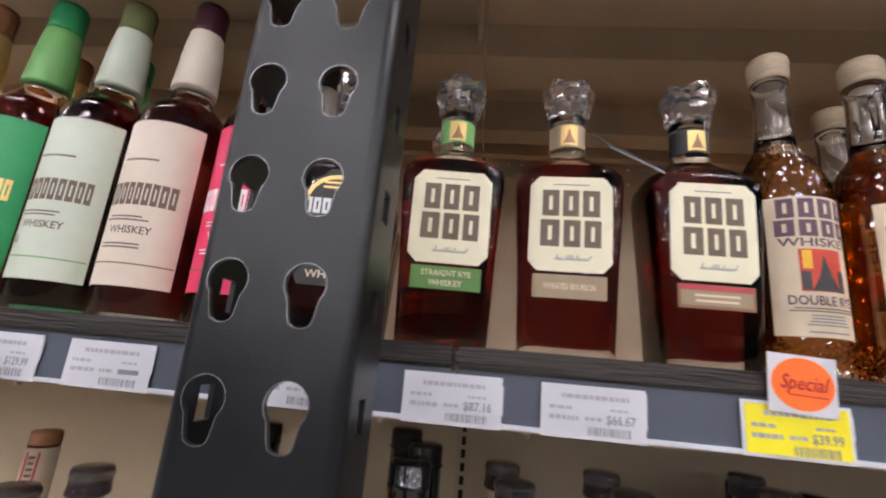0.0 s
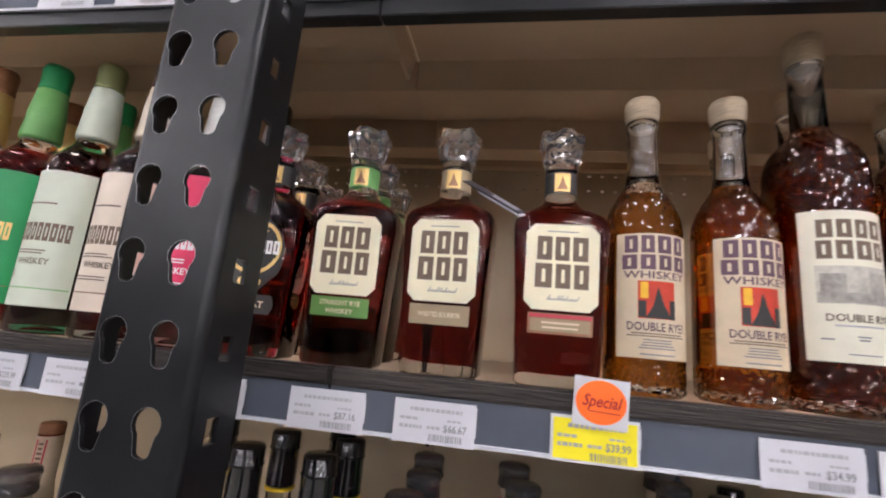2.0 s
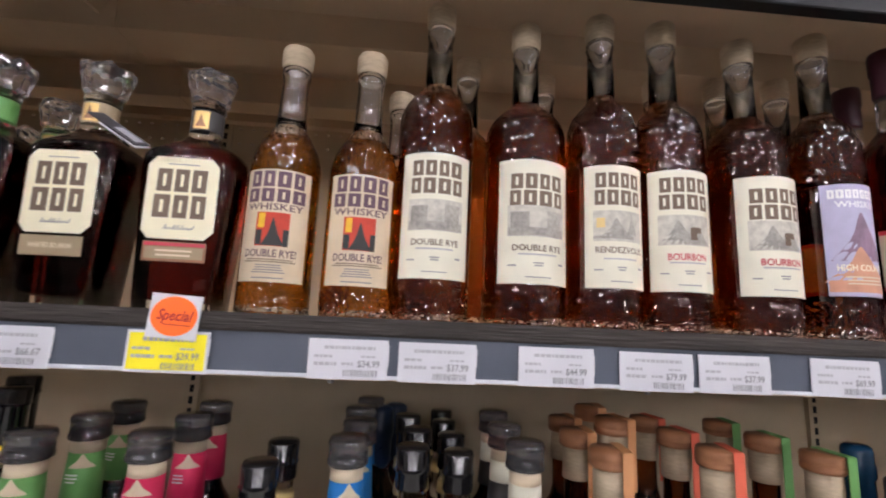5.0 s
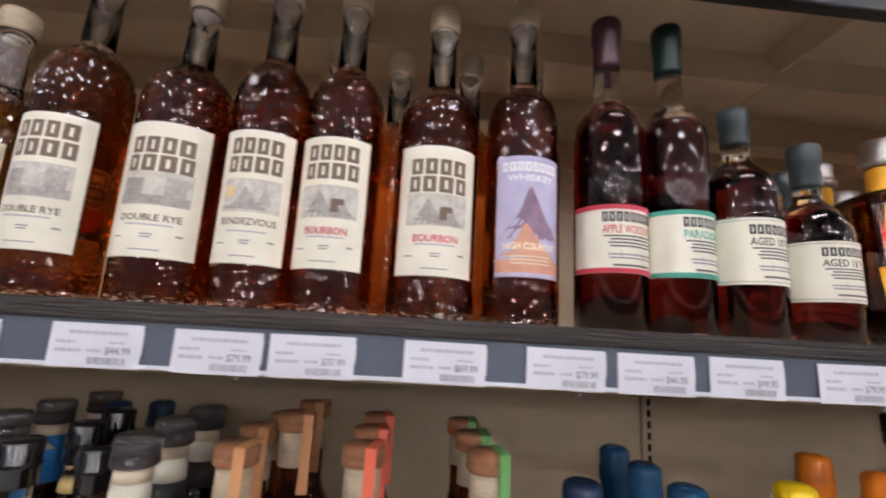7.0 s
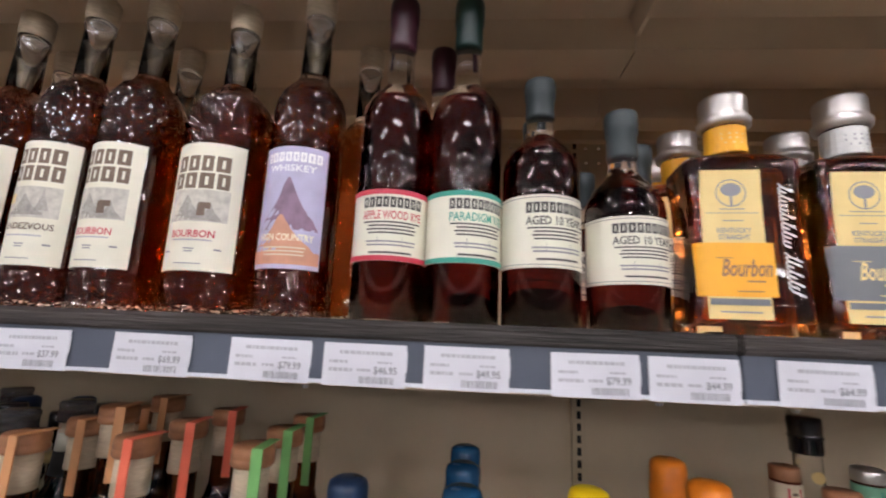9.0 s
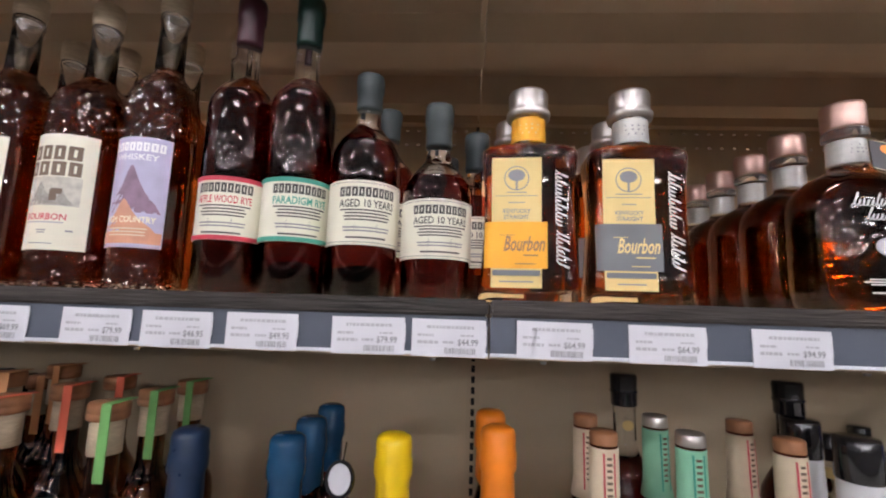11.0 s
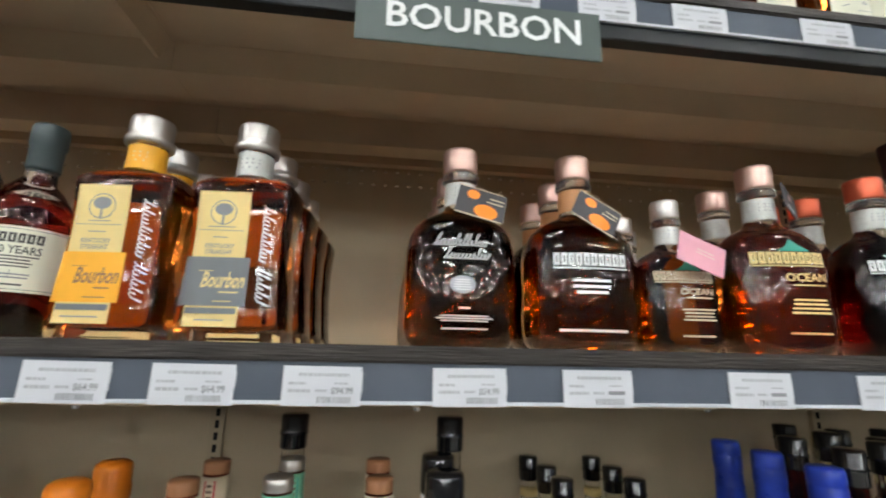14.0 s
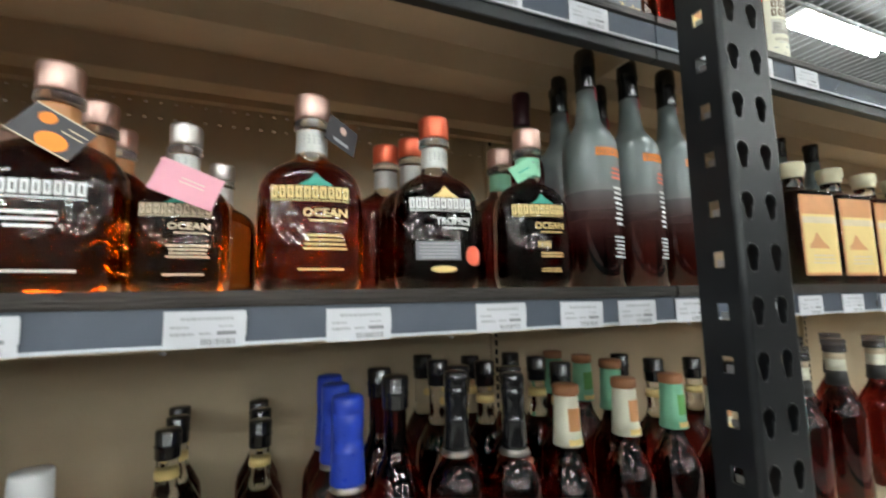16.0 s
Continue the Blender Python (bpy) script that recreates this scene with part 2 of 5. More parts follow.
def loft_bm(rings, seg=28):
    """A closed skin over rings of (height, half width, half depth, squareness)."""
    bm = bmesh.new()
    loops = [[bm.verts.new((x, y, z)) for x, y in outline(w, d, n, seg)] for z, w, d, n in rings]
    for a, b in zip(loops, loops[1:]):
        for i in range(seg):
            bm.faces.new((a[i], a[(i + 1) % seg], b[(i + 1) % seg], b[i]))
    bm.faces.new(loops[0][::-1])
    bm.faces.new(loops[-1])
    return bm


def round_rings(prof):
    return [(z, r, r, 2) for z, r in prof]


def at_height(rings, z):
    for a, b in zip(rings, rings[1:]):
        if a[0] <= z <= b[0] and b[0] > a[0]:
            k = (z - a[0]) / (b[0] - a[0])
            return [a[i] + (b[i] - a[i]) * k for i in (1, 2, 3)]
    return list(rings[-1 if z > rings[0][0] else 0][1:])


def on_skin(rings, u, z, off):
    w, d, n = at_height(rings, z)
    if n < 2.6 and abs(w - d) < 0.004:
        a = u / w
        return ((w + off) * math.sin(a), -(d + off) * math.cos(a), z)
    q = min(abs(u) / w, 0.985)
    return (u, -(d * (1 - q ** n) ** (1 / n)) - off, z)


def patch_bm(rings, u0, u1, z0, z1, off, thick=0.0004, nu=26, nz=3, cut=0.0, tilt=0.0, bm=None):
    """A sheet of paper or ink that follows a bottle's skin; cut takes off its corners."""
    bm = bm or bmesh.new()
    grid = []
    for j in range(nz + 1):
        v = j / nz
        row = []
        for i in range(nu + 1):
            k = i / nu
            ins = 0.0
            if cut:
                ins = max(0.0, cut - min(v, 1 - v) * (z1 - z0))
            u = (u0 + ins) + (u1 - u0 - 2 * ins) * k
            row.append((u, z0 + (z1 - z0) * v + tilt * (u - u0)))
        grid.append(row)
    front = [[bm.verts.new(on_skin(rings, u, z, off)) for u, z in r] for r in grid]
    for a, b in zip(front, front[1:]):
        for i in range(nu):
            bm.faces.new((a[i], a[i + 1], b[i + 1], b[i]))
    if thick:
        rim = [(0, i) for i in range(nu)] + [(j, nu) for j in range(nz)] + [(nz, i) for i in range(nu, 0, -1)] + [(j, 0) for j in range(nz, 0, -1)]
        low = [bm.verts.new(on_skin(rings, *grid[j][i], off - thick)) for j, i in rim]
        for q in range(len(rim)):
            p = (q + 1) % len(rim)
            bm.faces.new((low[q], low[p], front[rim[p][0]][rim[p][1]], front[rim[q][0]][rim[q][1]]))
    return bm


TEXTS = {}


def text_shape(words, italic=0.0):
    """Vertices and faces of one line of writing, one unit tall, centred."""
    key = (words, italic)
    if key not in TEXTS:
        cu = bpy.data.curves.new("line", "FONT")
        cu.body, cu.size, cu.resolution_u, cu.align_x, cu.shear, cu.offset = words, 1.4, 2, "CENTER", italic, 0.025
        ob = bpy.data.objects.new("line", cu)
        me = bpy.data.meshes.new_from_object(ob)
        vs = [tuple(v.co[:2]) for v in me.vertices]
        fs = [tuple(p.vertices) for p in me.polygons]
        bpy.data.objects.remove(ob)
        bpy.data.curves.remove(cu)
        bpy.data.meshes.remove(me)
        TEXTS[key] = (vs, fs)
    return TEXTS[key]


def write_bm(bm, put, words, u, z, h, width=None, italic=0.0, turn=False):
    vs, fs = text_shape(words, italic)
    if not vs:
        return
    span = max(v[0] for v in vs) - min(v[0] for v in vs)
    sx = (width / span) if width else h
    made = [bm.verts.new(put(u + x * sx, z + (y - 0.5) * h) if not turn else put(u + (y - 0.5) * h, z - x * sx)) for x, y in vs]
    for f in fs:
        try:
            bm.faces.new([made[i] for i in f])
        except ValueError:
            pass


def sheet_bm(bm, put, u0, u1, z0, z1, nu=4, nz=1):
    g = [[bm.verts.new(put(u0 + (u1 - u0) * i / nu, z0 + (z1 - z0) * j / nz)) for i in range(nu + 1)] for j in range(nz + 1)]
    for a, b in zip(g, g[1:]):
        for i in range(nu):
            bm.faces.new((a[i], a[i + 1], b[i + 1], b[i]))


def disc_bm(bm, put, u, z, r, rz=None, n=20):
    rz = rz or r
    loops = [[bm.verts.new(put(u + r * q * math.cos(2 * math.pi * i / n), z + rz * q * math.sin(2 * math.pi * i / n))) for i in range(n)] for q in (0.3, 0.65, 1.0)]
    bm.faces.new(loops[0])
    for a, b in zip(loops, loops[1:]):
        for i in range(n):
            bm.faces.new((a[i], b[i], b[(i + 1) % n], a[(i + 1) % n]))


def peak_bm(bm, put, u, z, w, h):
    """A rugged peak or figure outline filled in slices."""
    outline_ = ((0.0, -0.5, 0.5), (0.2, -0.36, 0.40), (0.42, -0.22, 0.24), (0.62, -0.14, 0.15), (0.86, -0.08, 0.06), (1.0, -0.03, 0.01))
    rows = [[bm.verts.new(put(u + w * (l + (r - l) * i / 6), z + h * v)) for i in range(7)] for v, l, r in outline_]
    for a, b in zip(rows, rows[1:]):
        for i in range(6):
            bm.faces.new((a[i], a[i + 1], b[i + 1], b[i]))


def blocks_bm(bm, put, n, u, z, w, h, rng):
    """A trade mark as a row of plain upright blocks, each with a narrow slit, no letters."""
    widths = [rng.uniform(0.88, 1.12) for _ in range(n)]
    unit = w / (sum(widths) + 0.22 * (n - 1))
    x = u - w / 2
    for q in widths:
        e = x + unit * q
        a, b = x + unit * q * 0.39, x + unit * q * 0.61
        sheet_bm(bm, put, x, a, z - h / 2, z + h / 2, 1)
        sheet_bm(bm, put, b, e, z - h / 2, z + h / 2, 1)
        sheet_bm(bm, put, a, b, z - h / 2, z - h * 0.27, 1)
        sheet_bm(bm, put, a, b, z + h * 0.27, z + h / 2, 1)
        x = e + unit * 0.22


def script_bm(bm, put, u, z, length, size, loops, turn=False, thick=0.0011):
    """A flowing slanted line, as a plain stand-in for a script mark."""
    rng = random.Random(int(length * 1e5) + loops)
    tops = [1.0] + [rng.choice((0.42, 0.45, 0.5, 0.95)) for _ in range(loops * 2)]
    n = loops * 2
    pts = []
    for i in range(n):
        for q in range(7):
            t = (i + q / 7) / n
            up = 0.5 - 0.5 * math.cos(2 * math.pi * q / 7)
            across = size * (tops[i] * up - 0.4)
            along = length * (t - 0.5) + 0.45 * across + size * 0.10 * math.sin(2 * math.pi * q / 7)
            pts.append((u + across, z - along) if turn else (u + along, z + across))
    for (x0, z0), (x1, z1) in zip(pts, pts[1:]):
        dx, dz = x1 - x0, z1 - z0
        q = math.hypot(dx, dz) or 1
        ox, oz = -dz / q * thick / 2, dx / q * thick / 2
        vs = [bm.verts.new(put(*p)) for p in ((x0 + ox, z0 + oz), (x0 - ox, z0 - oz), (x1 - ox, z1 - oz), (x1 + ox, z1 + oz))]
        bm.faces.new(vs)


def ink(items, rings, off, parent, seed=1):
    """Everything printed on one label, one mesh for each ink."""
    sets = {}
    rng = random.Random(seed)
    for k, it in enumerate(items):
        kind, material, a = it[0], it[1], it[2:]
        key = (kind if kind in ("text", "disc") else "bars", material.name)
        lift = off + 0.00009 * (1 + k)
        put = lambda u, z, lift=lift: on_skin(rings, u, z, lift)
        if kind in ("rect", "tri") and a[2] * a[3] > 0.0002:
            key = ("picture%d" % k, material.name)
        bm, _ = sets.setdefault(key, (bmesh.new(), material))
        if kind == "text":
            write_bm(bm, put, *a)
        elif kind == "rect":
            u, z, w, h = a
            sheet_bm(bm, put, u - w / 2, u + w / 2, z - h / 2, z + h / 2, max(4, int(w / 0.0035)))
        elif kind == "disc":
            disc_bm(bm, put, *a)
        elif kind == "blocks":
            blocks_bm(bm, put, *a, rng)
        elif kind == "script":
            script_bm(bm, put, *a)
        elif kind == "lines":
            u, z, w, h, n = a
            for i in range(n):
                ww = w * rng.uniform(0.72, 1.0)
                zz = z + h / 2 - h * (i + 0.5) / n
                sheet_bm(bm, put, u - ww / 2, u + ww / 2, zz - h / n * 0.22, zz + h / n * 0.22, max(2, int(ww / 0.005)))
        elif kind == "tri":
            peak_bm(bm, put, *a)
    names = {"text": "lettering", "disc": "emblem", "bars": "print"}
    for (kind, _), (bm, material) in sets.items():
        if kind in names:
            tagged(part(names[kind], bm, material, parent), kind="stuff")
        else:
            part("picture", bm, material, parent)


def bottle(label, rings, liquid, fill, glass=GLASS, floor_z=0.006, seg=32, group="", gap=0.0022, name="whiskey_bottle"):
    thing = tagged(new(name), label, "bottle", group)
    body = part("glass_body", loft_bm(rings, seg), glass, thing, smooth=True)
    body.visible_shadow = False
    inner = [(z, max(w - gap, 0.002), max(d - gap, 0.002), n) for z, w, d, n in rings if floor_z < z < fill]
    lo, hi = at_height(rings, floor_z), at_height(rings, fill)
    inner = [(floor_z, lo[0] * 0.45, lo[1] * 0.45, lo[2]), (floor_z + 0.0015, lo[0] * 0.80, lo[1] * 0.80, lo[2]), (floor_z + 0.006, lo[0] - gap, lo[1] - gap, lo[2])] + [r for r in inner if r[0] > floor_z + 0.007] + [(fill, hi[0] - gap, hi[1] - gap, hi[2])]
    liq = part("whiskey_fill", loft_bm(inner, seg), liquid, thing, smooth=True)
    liq.visible_shadow = False
    return thing


def label_sheet(thing, rings, u0, u1, z0, z1, paper, items=(), name="front_label", cut=0.0, tilt=0.0, nz=3, label="", seed=1, off=0.0006):
    ob = part(name, patch_bm(rings, u0, u1, z0, z1, off, cut=cut, nz=nz, tilt=tilt), paper, thing, label)
    if items:
        ink(items, rings, off, ob, seed)
    return ob


def turned(name, prof, material, parent, seg=20, label="", smooth=True):
    return part(name, loft_bm(round_rings(prof), seg), material, parent, label, smooth)


def stand(thing, x, y, z, rz=0.0, rx=0.0):
    thing.matrix_basis = pose(x, y, z, rx, 0, rz)
    return thing


# ---- setting ----
SHELF, LOWER, UPPER = 1.432, 1.032, 1.832
X0, X1 = -3.66, 3.66
SX, SY0, SY1, SZ = 10.0, -22.0, 9.0, 3.6
tagged(part("floor", box_bm(-SX, SX, SY0, SY1, -0.1, 0), FLOORM), "grey speckled vinyl shop floor", "floor", kind="structure")
tagged(part("ceiling", box_bm(-SX, SX, SY0, SY1, SZ, SZ + 0.1), CEILM), "dark painted open shop ceiling", "ceiling", kind="structure")
tagged(part("wall_south", box_bm(-SX, SX, SY0 - 0.1, SY0, 0, SZ), WALLM), "plain painted shop wall", "wall", kind="structure")
# Unseen low partition, added so the bottle fronts reflect something dark.
tagged(part("wall_aisle", box_bm(-SX, SX, -2.5, -2.4, 0, 1.38), AISLEM), "unseen dark partition added across the aisle to darken reflections in the bottles", "wall", kind="structure")
tagged(part("wall_north", box_bm(-SX, SX, SY1, SY1 + 0.1, 0, SZ), WALLM), "plain painted shop wall", "wall", kind="structure")
tagged(part("wall_west", box_bm(-SX - 0.1, -SX, SY0, SY1, 0, SZ), WALLM), "plain painted end wall", "wall", kind="structure")
tagged(part("wall_east", box_bm(SX, SX + 0.1, SY0, SY1, 0, SZ), WALLM), "plain painted end wall", "wall", kind="structure")


def tube_lamp():
    lamp = tagged(new("ceiling_lamp"), "white twin tube fluorescent ceiling lamp, lit", "lamp", "ceiling lamps over the aisle")
    part("housing", box_bm(-0.62, 0.62, -0.09, 0.09, 0.0, 0.05, 0.008), HOUSING, lamp)
    for y in (-0.045, 0.045):
        bm = loft_bm(round_rings([(-0.59, 0.030), (0.59, 0.030)]), 12)
        bmesh.ops.rotate(bm, verts=bm.verts, matrix=Matrix.Rotation(math.pi / 2, 3, "Y"))
        bmesh.ops.translate(bm, verts=bm.verts, vec=(0, y, -0.035))
        part("tube", bm, TUBE, lamp, "glowing white tube", True)
    return lamp


first = tube_lamp()
first.matrix_basis = pose(-7.5, -21.0, SZ - 0.1)
for row in range(12):
    for k in range(7):
        if (row, k) != (0, 0):
            copy_thing(first, pose(-7.5 + 2.5 * k, -21.0 + 2.24 * row, SZ - 0.1))


def plate_bm(cells, depth):
    """A flat plate in the x-z plane with real holes: cells of (x0, x1, z0, z1, hole loop or None)."""
    bm = bmesh.new()
    for x0, x1, z0, z1, hole in cells:
        outer = [(x0, z0), (x1, z0), (x1, z1), (x0, z1)]
        loops = [outer] + ([hole] if hole else [])
        flat = [p for loop in loops for p in loop]
        tris = tessellate_polygon([[Vector((x, z, 0)) for x, z in loop] for loop in loops])
        for y in (-depth / 2, depth / 2):
            vs = [bm.verts.new((x, y, z)) for x, z in flat]
            for t in tris:
                bm.faces.new([vs[k] for k in t])
        if hole:
            a = [bm.verts.new((x, -depth / 2, z)) for x, z in hole]
            b = [bm.verts.new((x, depth / 2, z)) for x, z in hole]
            for k in range(len(hole)):
                q = (k + 1) % len(hole)
                bm.faces.new((a[k], a[q], b[q], b[k]))
    bmesh.ops.remove_doubles(bm, verts=bm.verts, dist=0.00002)
    bmesh.ops.recalc_face_normals(bm, faces=bm.faces)
    return bm


def keyhole(cx, cz, r=0.0094, low=0.0054, drop=0.0150):
    pts = [(cx + r * math.cos(a), cz + r * math.sin(a)) for a in np.linspace(math.radians(-42), math.radians(222), 15)]
    pts += [(cx + low * math.cos(a), cz - drop + low * 0.7 * math.sin(a)) for a in np.linspace(math.radians(180), math.radians(360), 7)]
    return pts


def rack_post(x0, y0, width, phase, pitch, spot_tabs, deep=0.046):
    """Punched rack upright: a front plate with two rows of keyholes and two side flanges with square slots."""
    post = tagged(new("rack_upright"), "black steel rack upright punched with keyhole slots", "rack post", "punched rack uprights")
    post.location = (x0, y0, 0)
    top, bottom = 2.9, 0.02
    rows = [phase + pitch * k for k in range(-26, 26) if bottom + 0.05 < phase + pitch * k < top - 0.05]
    r = 0.0045
    cuts = [bottom] + [z - pitch * 0.55 for z in rows] + [rows[-1] + pitch * 0.45, top]
    cells = []
    for xa, xb, c in ((r, width * 0.44, 0.196), (width * 0.44, width - r, 0.676)):
        for k, (za, zb) in enumerate(zip(cuts, cuts[1:])):
            inside = 0 < k <= len(rows)
            cells.append((xa, xb, za, zb, keyhole(width * c, rows[k - 1] + 0.006) if inside else None))
    part("front_plate", plate_bm(cells, 0.0028), BLACK, post)
    rims = bmesh.new()
    for c in (0.196, 0.676):
        for z in rows:
            loop = keyhole(width * c, z + 0.006)
            big = keyhole(width * c, z + 0.006, 0.0097, 0.0057, 0.0150)
            a = [rims.verts.new((x, -0.0016, q)) for x, q in loop]
            b = [rims.verts.new((x, -0.0016, q)) for x, q in big]
            for k in range(len(loop)):
                q = (k + 1) % len(loop)
                rims.faces.new((a[k], b[k], b[q], a[q]))
    tagged(part("worn_edge", rims, EDGE, post, "rubbed bright hole edges"), kind="stuff")
    for sx in (0.0, width):
        cells = []
        for k, (za, zb) in enumerate(zip(cuts, cuts[1:])):
            inside = 0 < k <= len(rows)
            z = rows[k - 1] if inside else 0
            cells.append((r, deep, za, zb, [(r + 0.012, z - 0.007), (r + 0.024, z - 0.007), (r + 0.024, z + 0.009), (r + 0.012, z + 0.009)] if inside else None))
        bm = plate_bm(cells, 0.0028)
        bmesh.ops.rotate(bm, verts=bm.verts, matrix=Matrix.Rotation(math.pi / 2, 3, "Z"))
        bmesh.ops.translate(bm, verts=bm.verts, vec=(sx, 0, 0))
        part("side_flange", bm, BLACK, post)
        inner = 0.0022 if sx == 0 else -0.0022
        # Small metal tabs added behind the slots to give their bright spots.
        for z in rows if spot_tabs else ():
            part("pressed_tongue", box_bm(sx + inner - 0.0006, sx + inner + 0.0006, r + 0.0125, r + 0.0215, z - 0.0062, z + 0.0005), EDGE, post, "small bright metal tab added for a bright spot in the slot")
    for sx, a0 in ((r, 180), (width - r, 270)):
        bm = bmesh.new()
        cols = []
        for k in range(6):
            a = math.radians(a0 + 90 * k / 5)
            cols.append([bm.verts.new((sx + q * math.cos(a), r + q * math.sin(a), z)) for q, z in ((r + 0.0012, bottom), (r + 0.0012, top), (r - 0.0016, top), (r - 0.0016, bottom))])
        for a, b in zip(cols, cols[1:]):
            for i in range(4):
                bm.faces.new((a[i], b[i], b[(i + 1) % 4], a[(i + 1) % 4]))
        part("rounded_corner", bm, BLACK, post, smooth=True)
    for y in (0.10, 0.58):
        part("foot_tie", box_bm(width * 0.2, width * 0.8, 0.03 if y < 0.2 else 0.45, y + 0.12, 0.02, 0.06, 0.003), BLACK, post)
    return post


rack_post(-1.3313, -0.118, 0.0740, 1.4949, 0.04987, False)
rack_post(1.1081, -0.170, 0.0740, 1.4551, 0.051, True)


def shelf_section(x0, x1, top, strip_h, bar):
    """One 1.22 m shelf: tray, black lip, price channel and pressed ribs underneath."""
    s = tagged(new("shelf"), "almond steel shelf with a black lip and slate price channel", "shelf", "shelves in four-foot sections")
    s.location = (x0, 0, top)
    w = x1 - x0 - 0.0015
    bm = box_bm(0, w, 0.010, 0.5130, -0.004, 0.0)
    part("tray", bm, TAN, s)
    bm = box_bm(0, w, 0.012, 0.030, -0.050, -0.004)
    part("front_flange", bm, TAN, s)
    for y0, y1, dz in ((0.160, 0.232, 0.042), (0.322, 0.372, 0.050), (0.450, 0.474, 0.028)):
        vs = [(0, y0, -0.004), (0, y0 + 0.003, -0.004 - dz), (0, y1 - 0.003, -0.004 - dz), (0, y1, -0.004)]
        bm = bmesh.new()
        a = [bm.verts.new(v) for v in vs]
        b = [bm.verts.new((w, v[1], v[2])) for v in vs]
        for i in range(3):
            bm.faces.new((a[i], b[i], b[i + 1], a[i + 1]))
        bm.faces.new(a)
        bm.faces.new(b[::-1])
        part("pressed_rib", bm, TAN, s)
    part("lip", box_bm(0, w, -0.006, 0.012, -0.0125, 0.0025, 0.002), LIP, s, "scuffed black plastic lip")
    part("price_channel", box_bm(0, w, -0.0035, 0.010, -0.0125 - strip_h, -0.0125, 0.0008), STRIP, s, "slate grey plastic price channel")
    part("channel_rail", box_bm(0, w, -0.0062, -0.0035, -0.0125 - strip_h, -0.0125 - strip_h + 0.0028), RAIL, s, "clear plastic rail")
    if bar:
        part("under_bar", box_bm(0, w, -0.002, 0.014, -0.0125 - strip_h - 0.018, -0.0125 - strip_h, 0.001), BLACK, s, "black steel bar")
    vs = [(0.03, -0.044), (0.140, -0.044), (0.158, -0.004), (0.03, -0.004)]
    bm = bmesh.new()
    a = [bm.verts.new((w - 0.0075, y, z)) for y, z in vs]
    b = [bm.verts.new((w - 0.003, y, z)) for y, z in vs]
    for i in range(4):
        bm.faces.new((a[i], b[i], b[(i + 1) % 4], a[(i + 1) % 4]))
    bm.faces.new(a[::-1])
    bm.faces.new(b)
    part("hanger", bm, TAN, s)
    for xx in (0.05, 0.33, 0.61, 0.89, 1.17):
        part("rivet", loft_bm([(-0.0535, 0.0022, 0.0022, 2), (-0.050, 0.0034, 0.0034, 2)], 8), EDGE, s).location = (xx, 0.021, 0)
    return s


for top, sh, bar in ((SHELF, 0.0335, False), (LOWER, 0.0335, False), (UPPER, 0.0355, True), (2.232, 0.0355, True)):
    for k in range(-3, 1 if top > 2 else 3):
        shelf_section(1.22 * k, 1.22 * (k + 1), top, sh, bar)


def wire_deck(x0, x1, z):
    """Open wire shelf: long wires and cross bars."""
    d = tagged(new("wire_shelf"), "grey open wire shelf deck above the bottles", "wire shelf", "open wire decks")
    d.location = (x0, 0, z)
    for y in (0.02, 0.26, 0.50):
        part("cross_bar", box_bm(0, x1 - x0, y - 0.004, y + 0.004, -0.004, 0.004, 0.001), WIRE, d)
    for k in range(int((x1 - x0) / 0.04)):
        x = 0.02 + 0.04 * k
        part("wire", box_bm(x - 0.0016, x + 0.0016, 0.0, 0.52, 0.0042, 0.0074), WIRE, d)
    return d


for k in (1, 2):
    wire_deck(1.22 * k + 0.01, 1.22 * (k + 1) - 0.01, 2.262)


def back_panels():
    for k in range(-3, 3):
        for z0, z1 in ((0.05, 0.62), (0.62, 1.02), (1.02, 1.42), (1.42, 1.824), (1.824, 2.22), (2.22, 2.75)):
            if k > 0 and z0 > 1.8:
                continue
            bm = box_bm(0.012, 1.208, 0, 0.012, 0.0, z1 - z0 - 0.062)
            cells = []
            n = 47
            step = 1.196 / n
            for k2 in range(n):
                xa = 0.012 + step * k2
                xm = xa + step / 2
                for lo, hi in ((z1 - z0 - 0.062, z1 - z0 - 0.030), (z1 - z0 - 0.030, z1 - z0)):
                    zm = (lo + hi) / 2
                    cells.append((xa, xa + step, lo, hi, [(xm - 0.0030, zm - 0.0013), (xm + 0.0030, zm - 0.0013), (xm + 0.0030, zm + 0.0013), (xm - 0.0030, zm + 0.0013)]))
            slotted = plate_bm(cells, 0.002)
            me = bpy.data.meshes.new("slotted_edge")
            slotted.to_mesh(me)
            slotted.free()
            bm.from_mesh(me)
            bpy.data.meshes.remove(me)
            p = part("back_panel", bm, BACK)
            p.location = (1.22 * k, 0.515, z0)
            tagged(p, "almond painted steel back panel of the shelving", "back panel", "back panels", "structure")
    for k in range(-3, 4):
        u = tagged(new("slotted_upright"), "almond steel back upright with a line of slots", "shelf upright", "slotted back uprights", "structure")
        u.location = (1.22 * k, 0.505, 0)
        part("channel", box_bm(-0.012, 0.012, 0, 0.02, 0.02, 2.8), BACK, u)
        # No slots are cut here; thin black boxes paint the shade inside them.
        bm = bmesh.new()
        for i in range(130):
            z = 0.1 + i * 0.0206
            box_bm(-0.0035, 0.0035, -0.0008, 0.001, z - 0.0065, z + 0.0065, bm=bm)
        tagged(part("slot_line", bm, SLOT_SHADE, u, "black boxes standing for the shade inside slots"), kind="stuff")


back_panels()

# ---- price tags ----
def flat_put(y):
    return lambda u, z: (u, y, z)


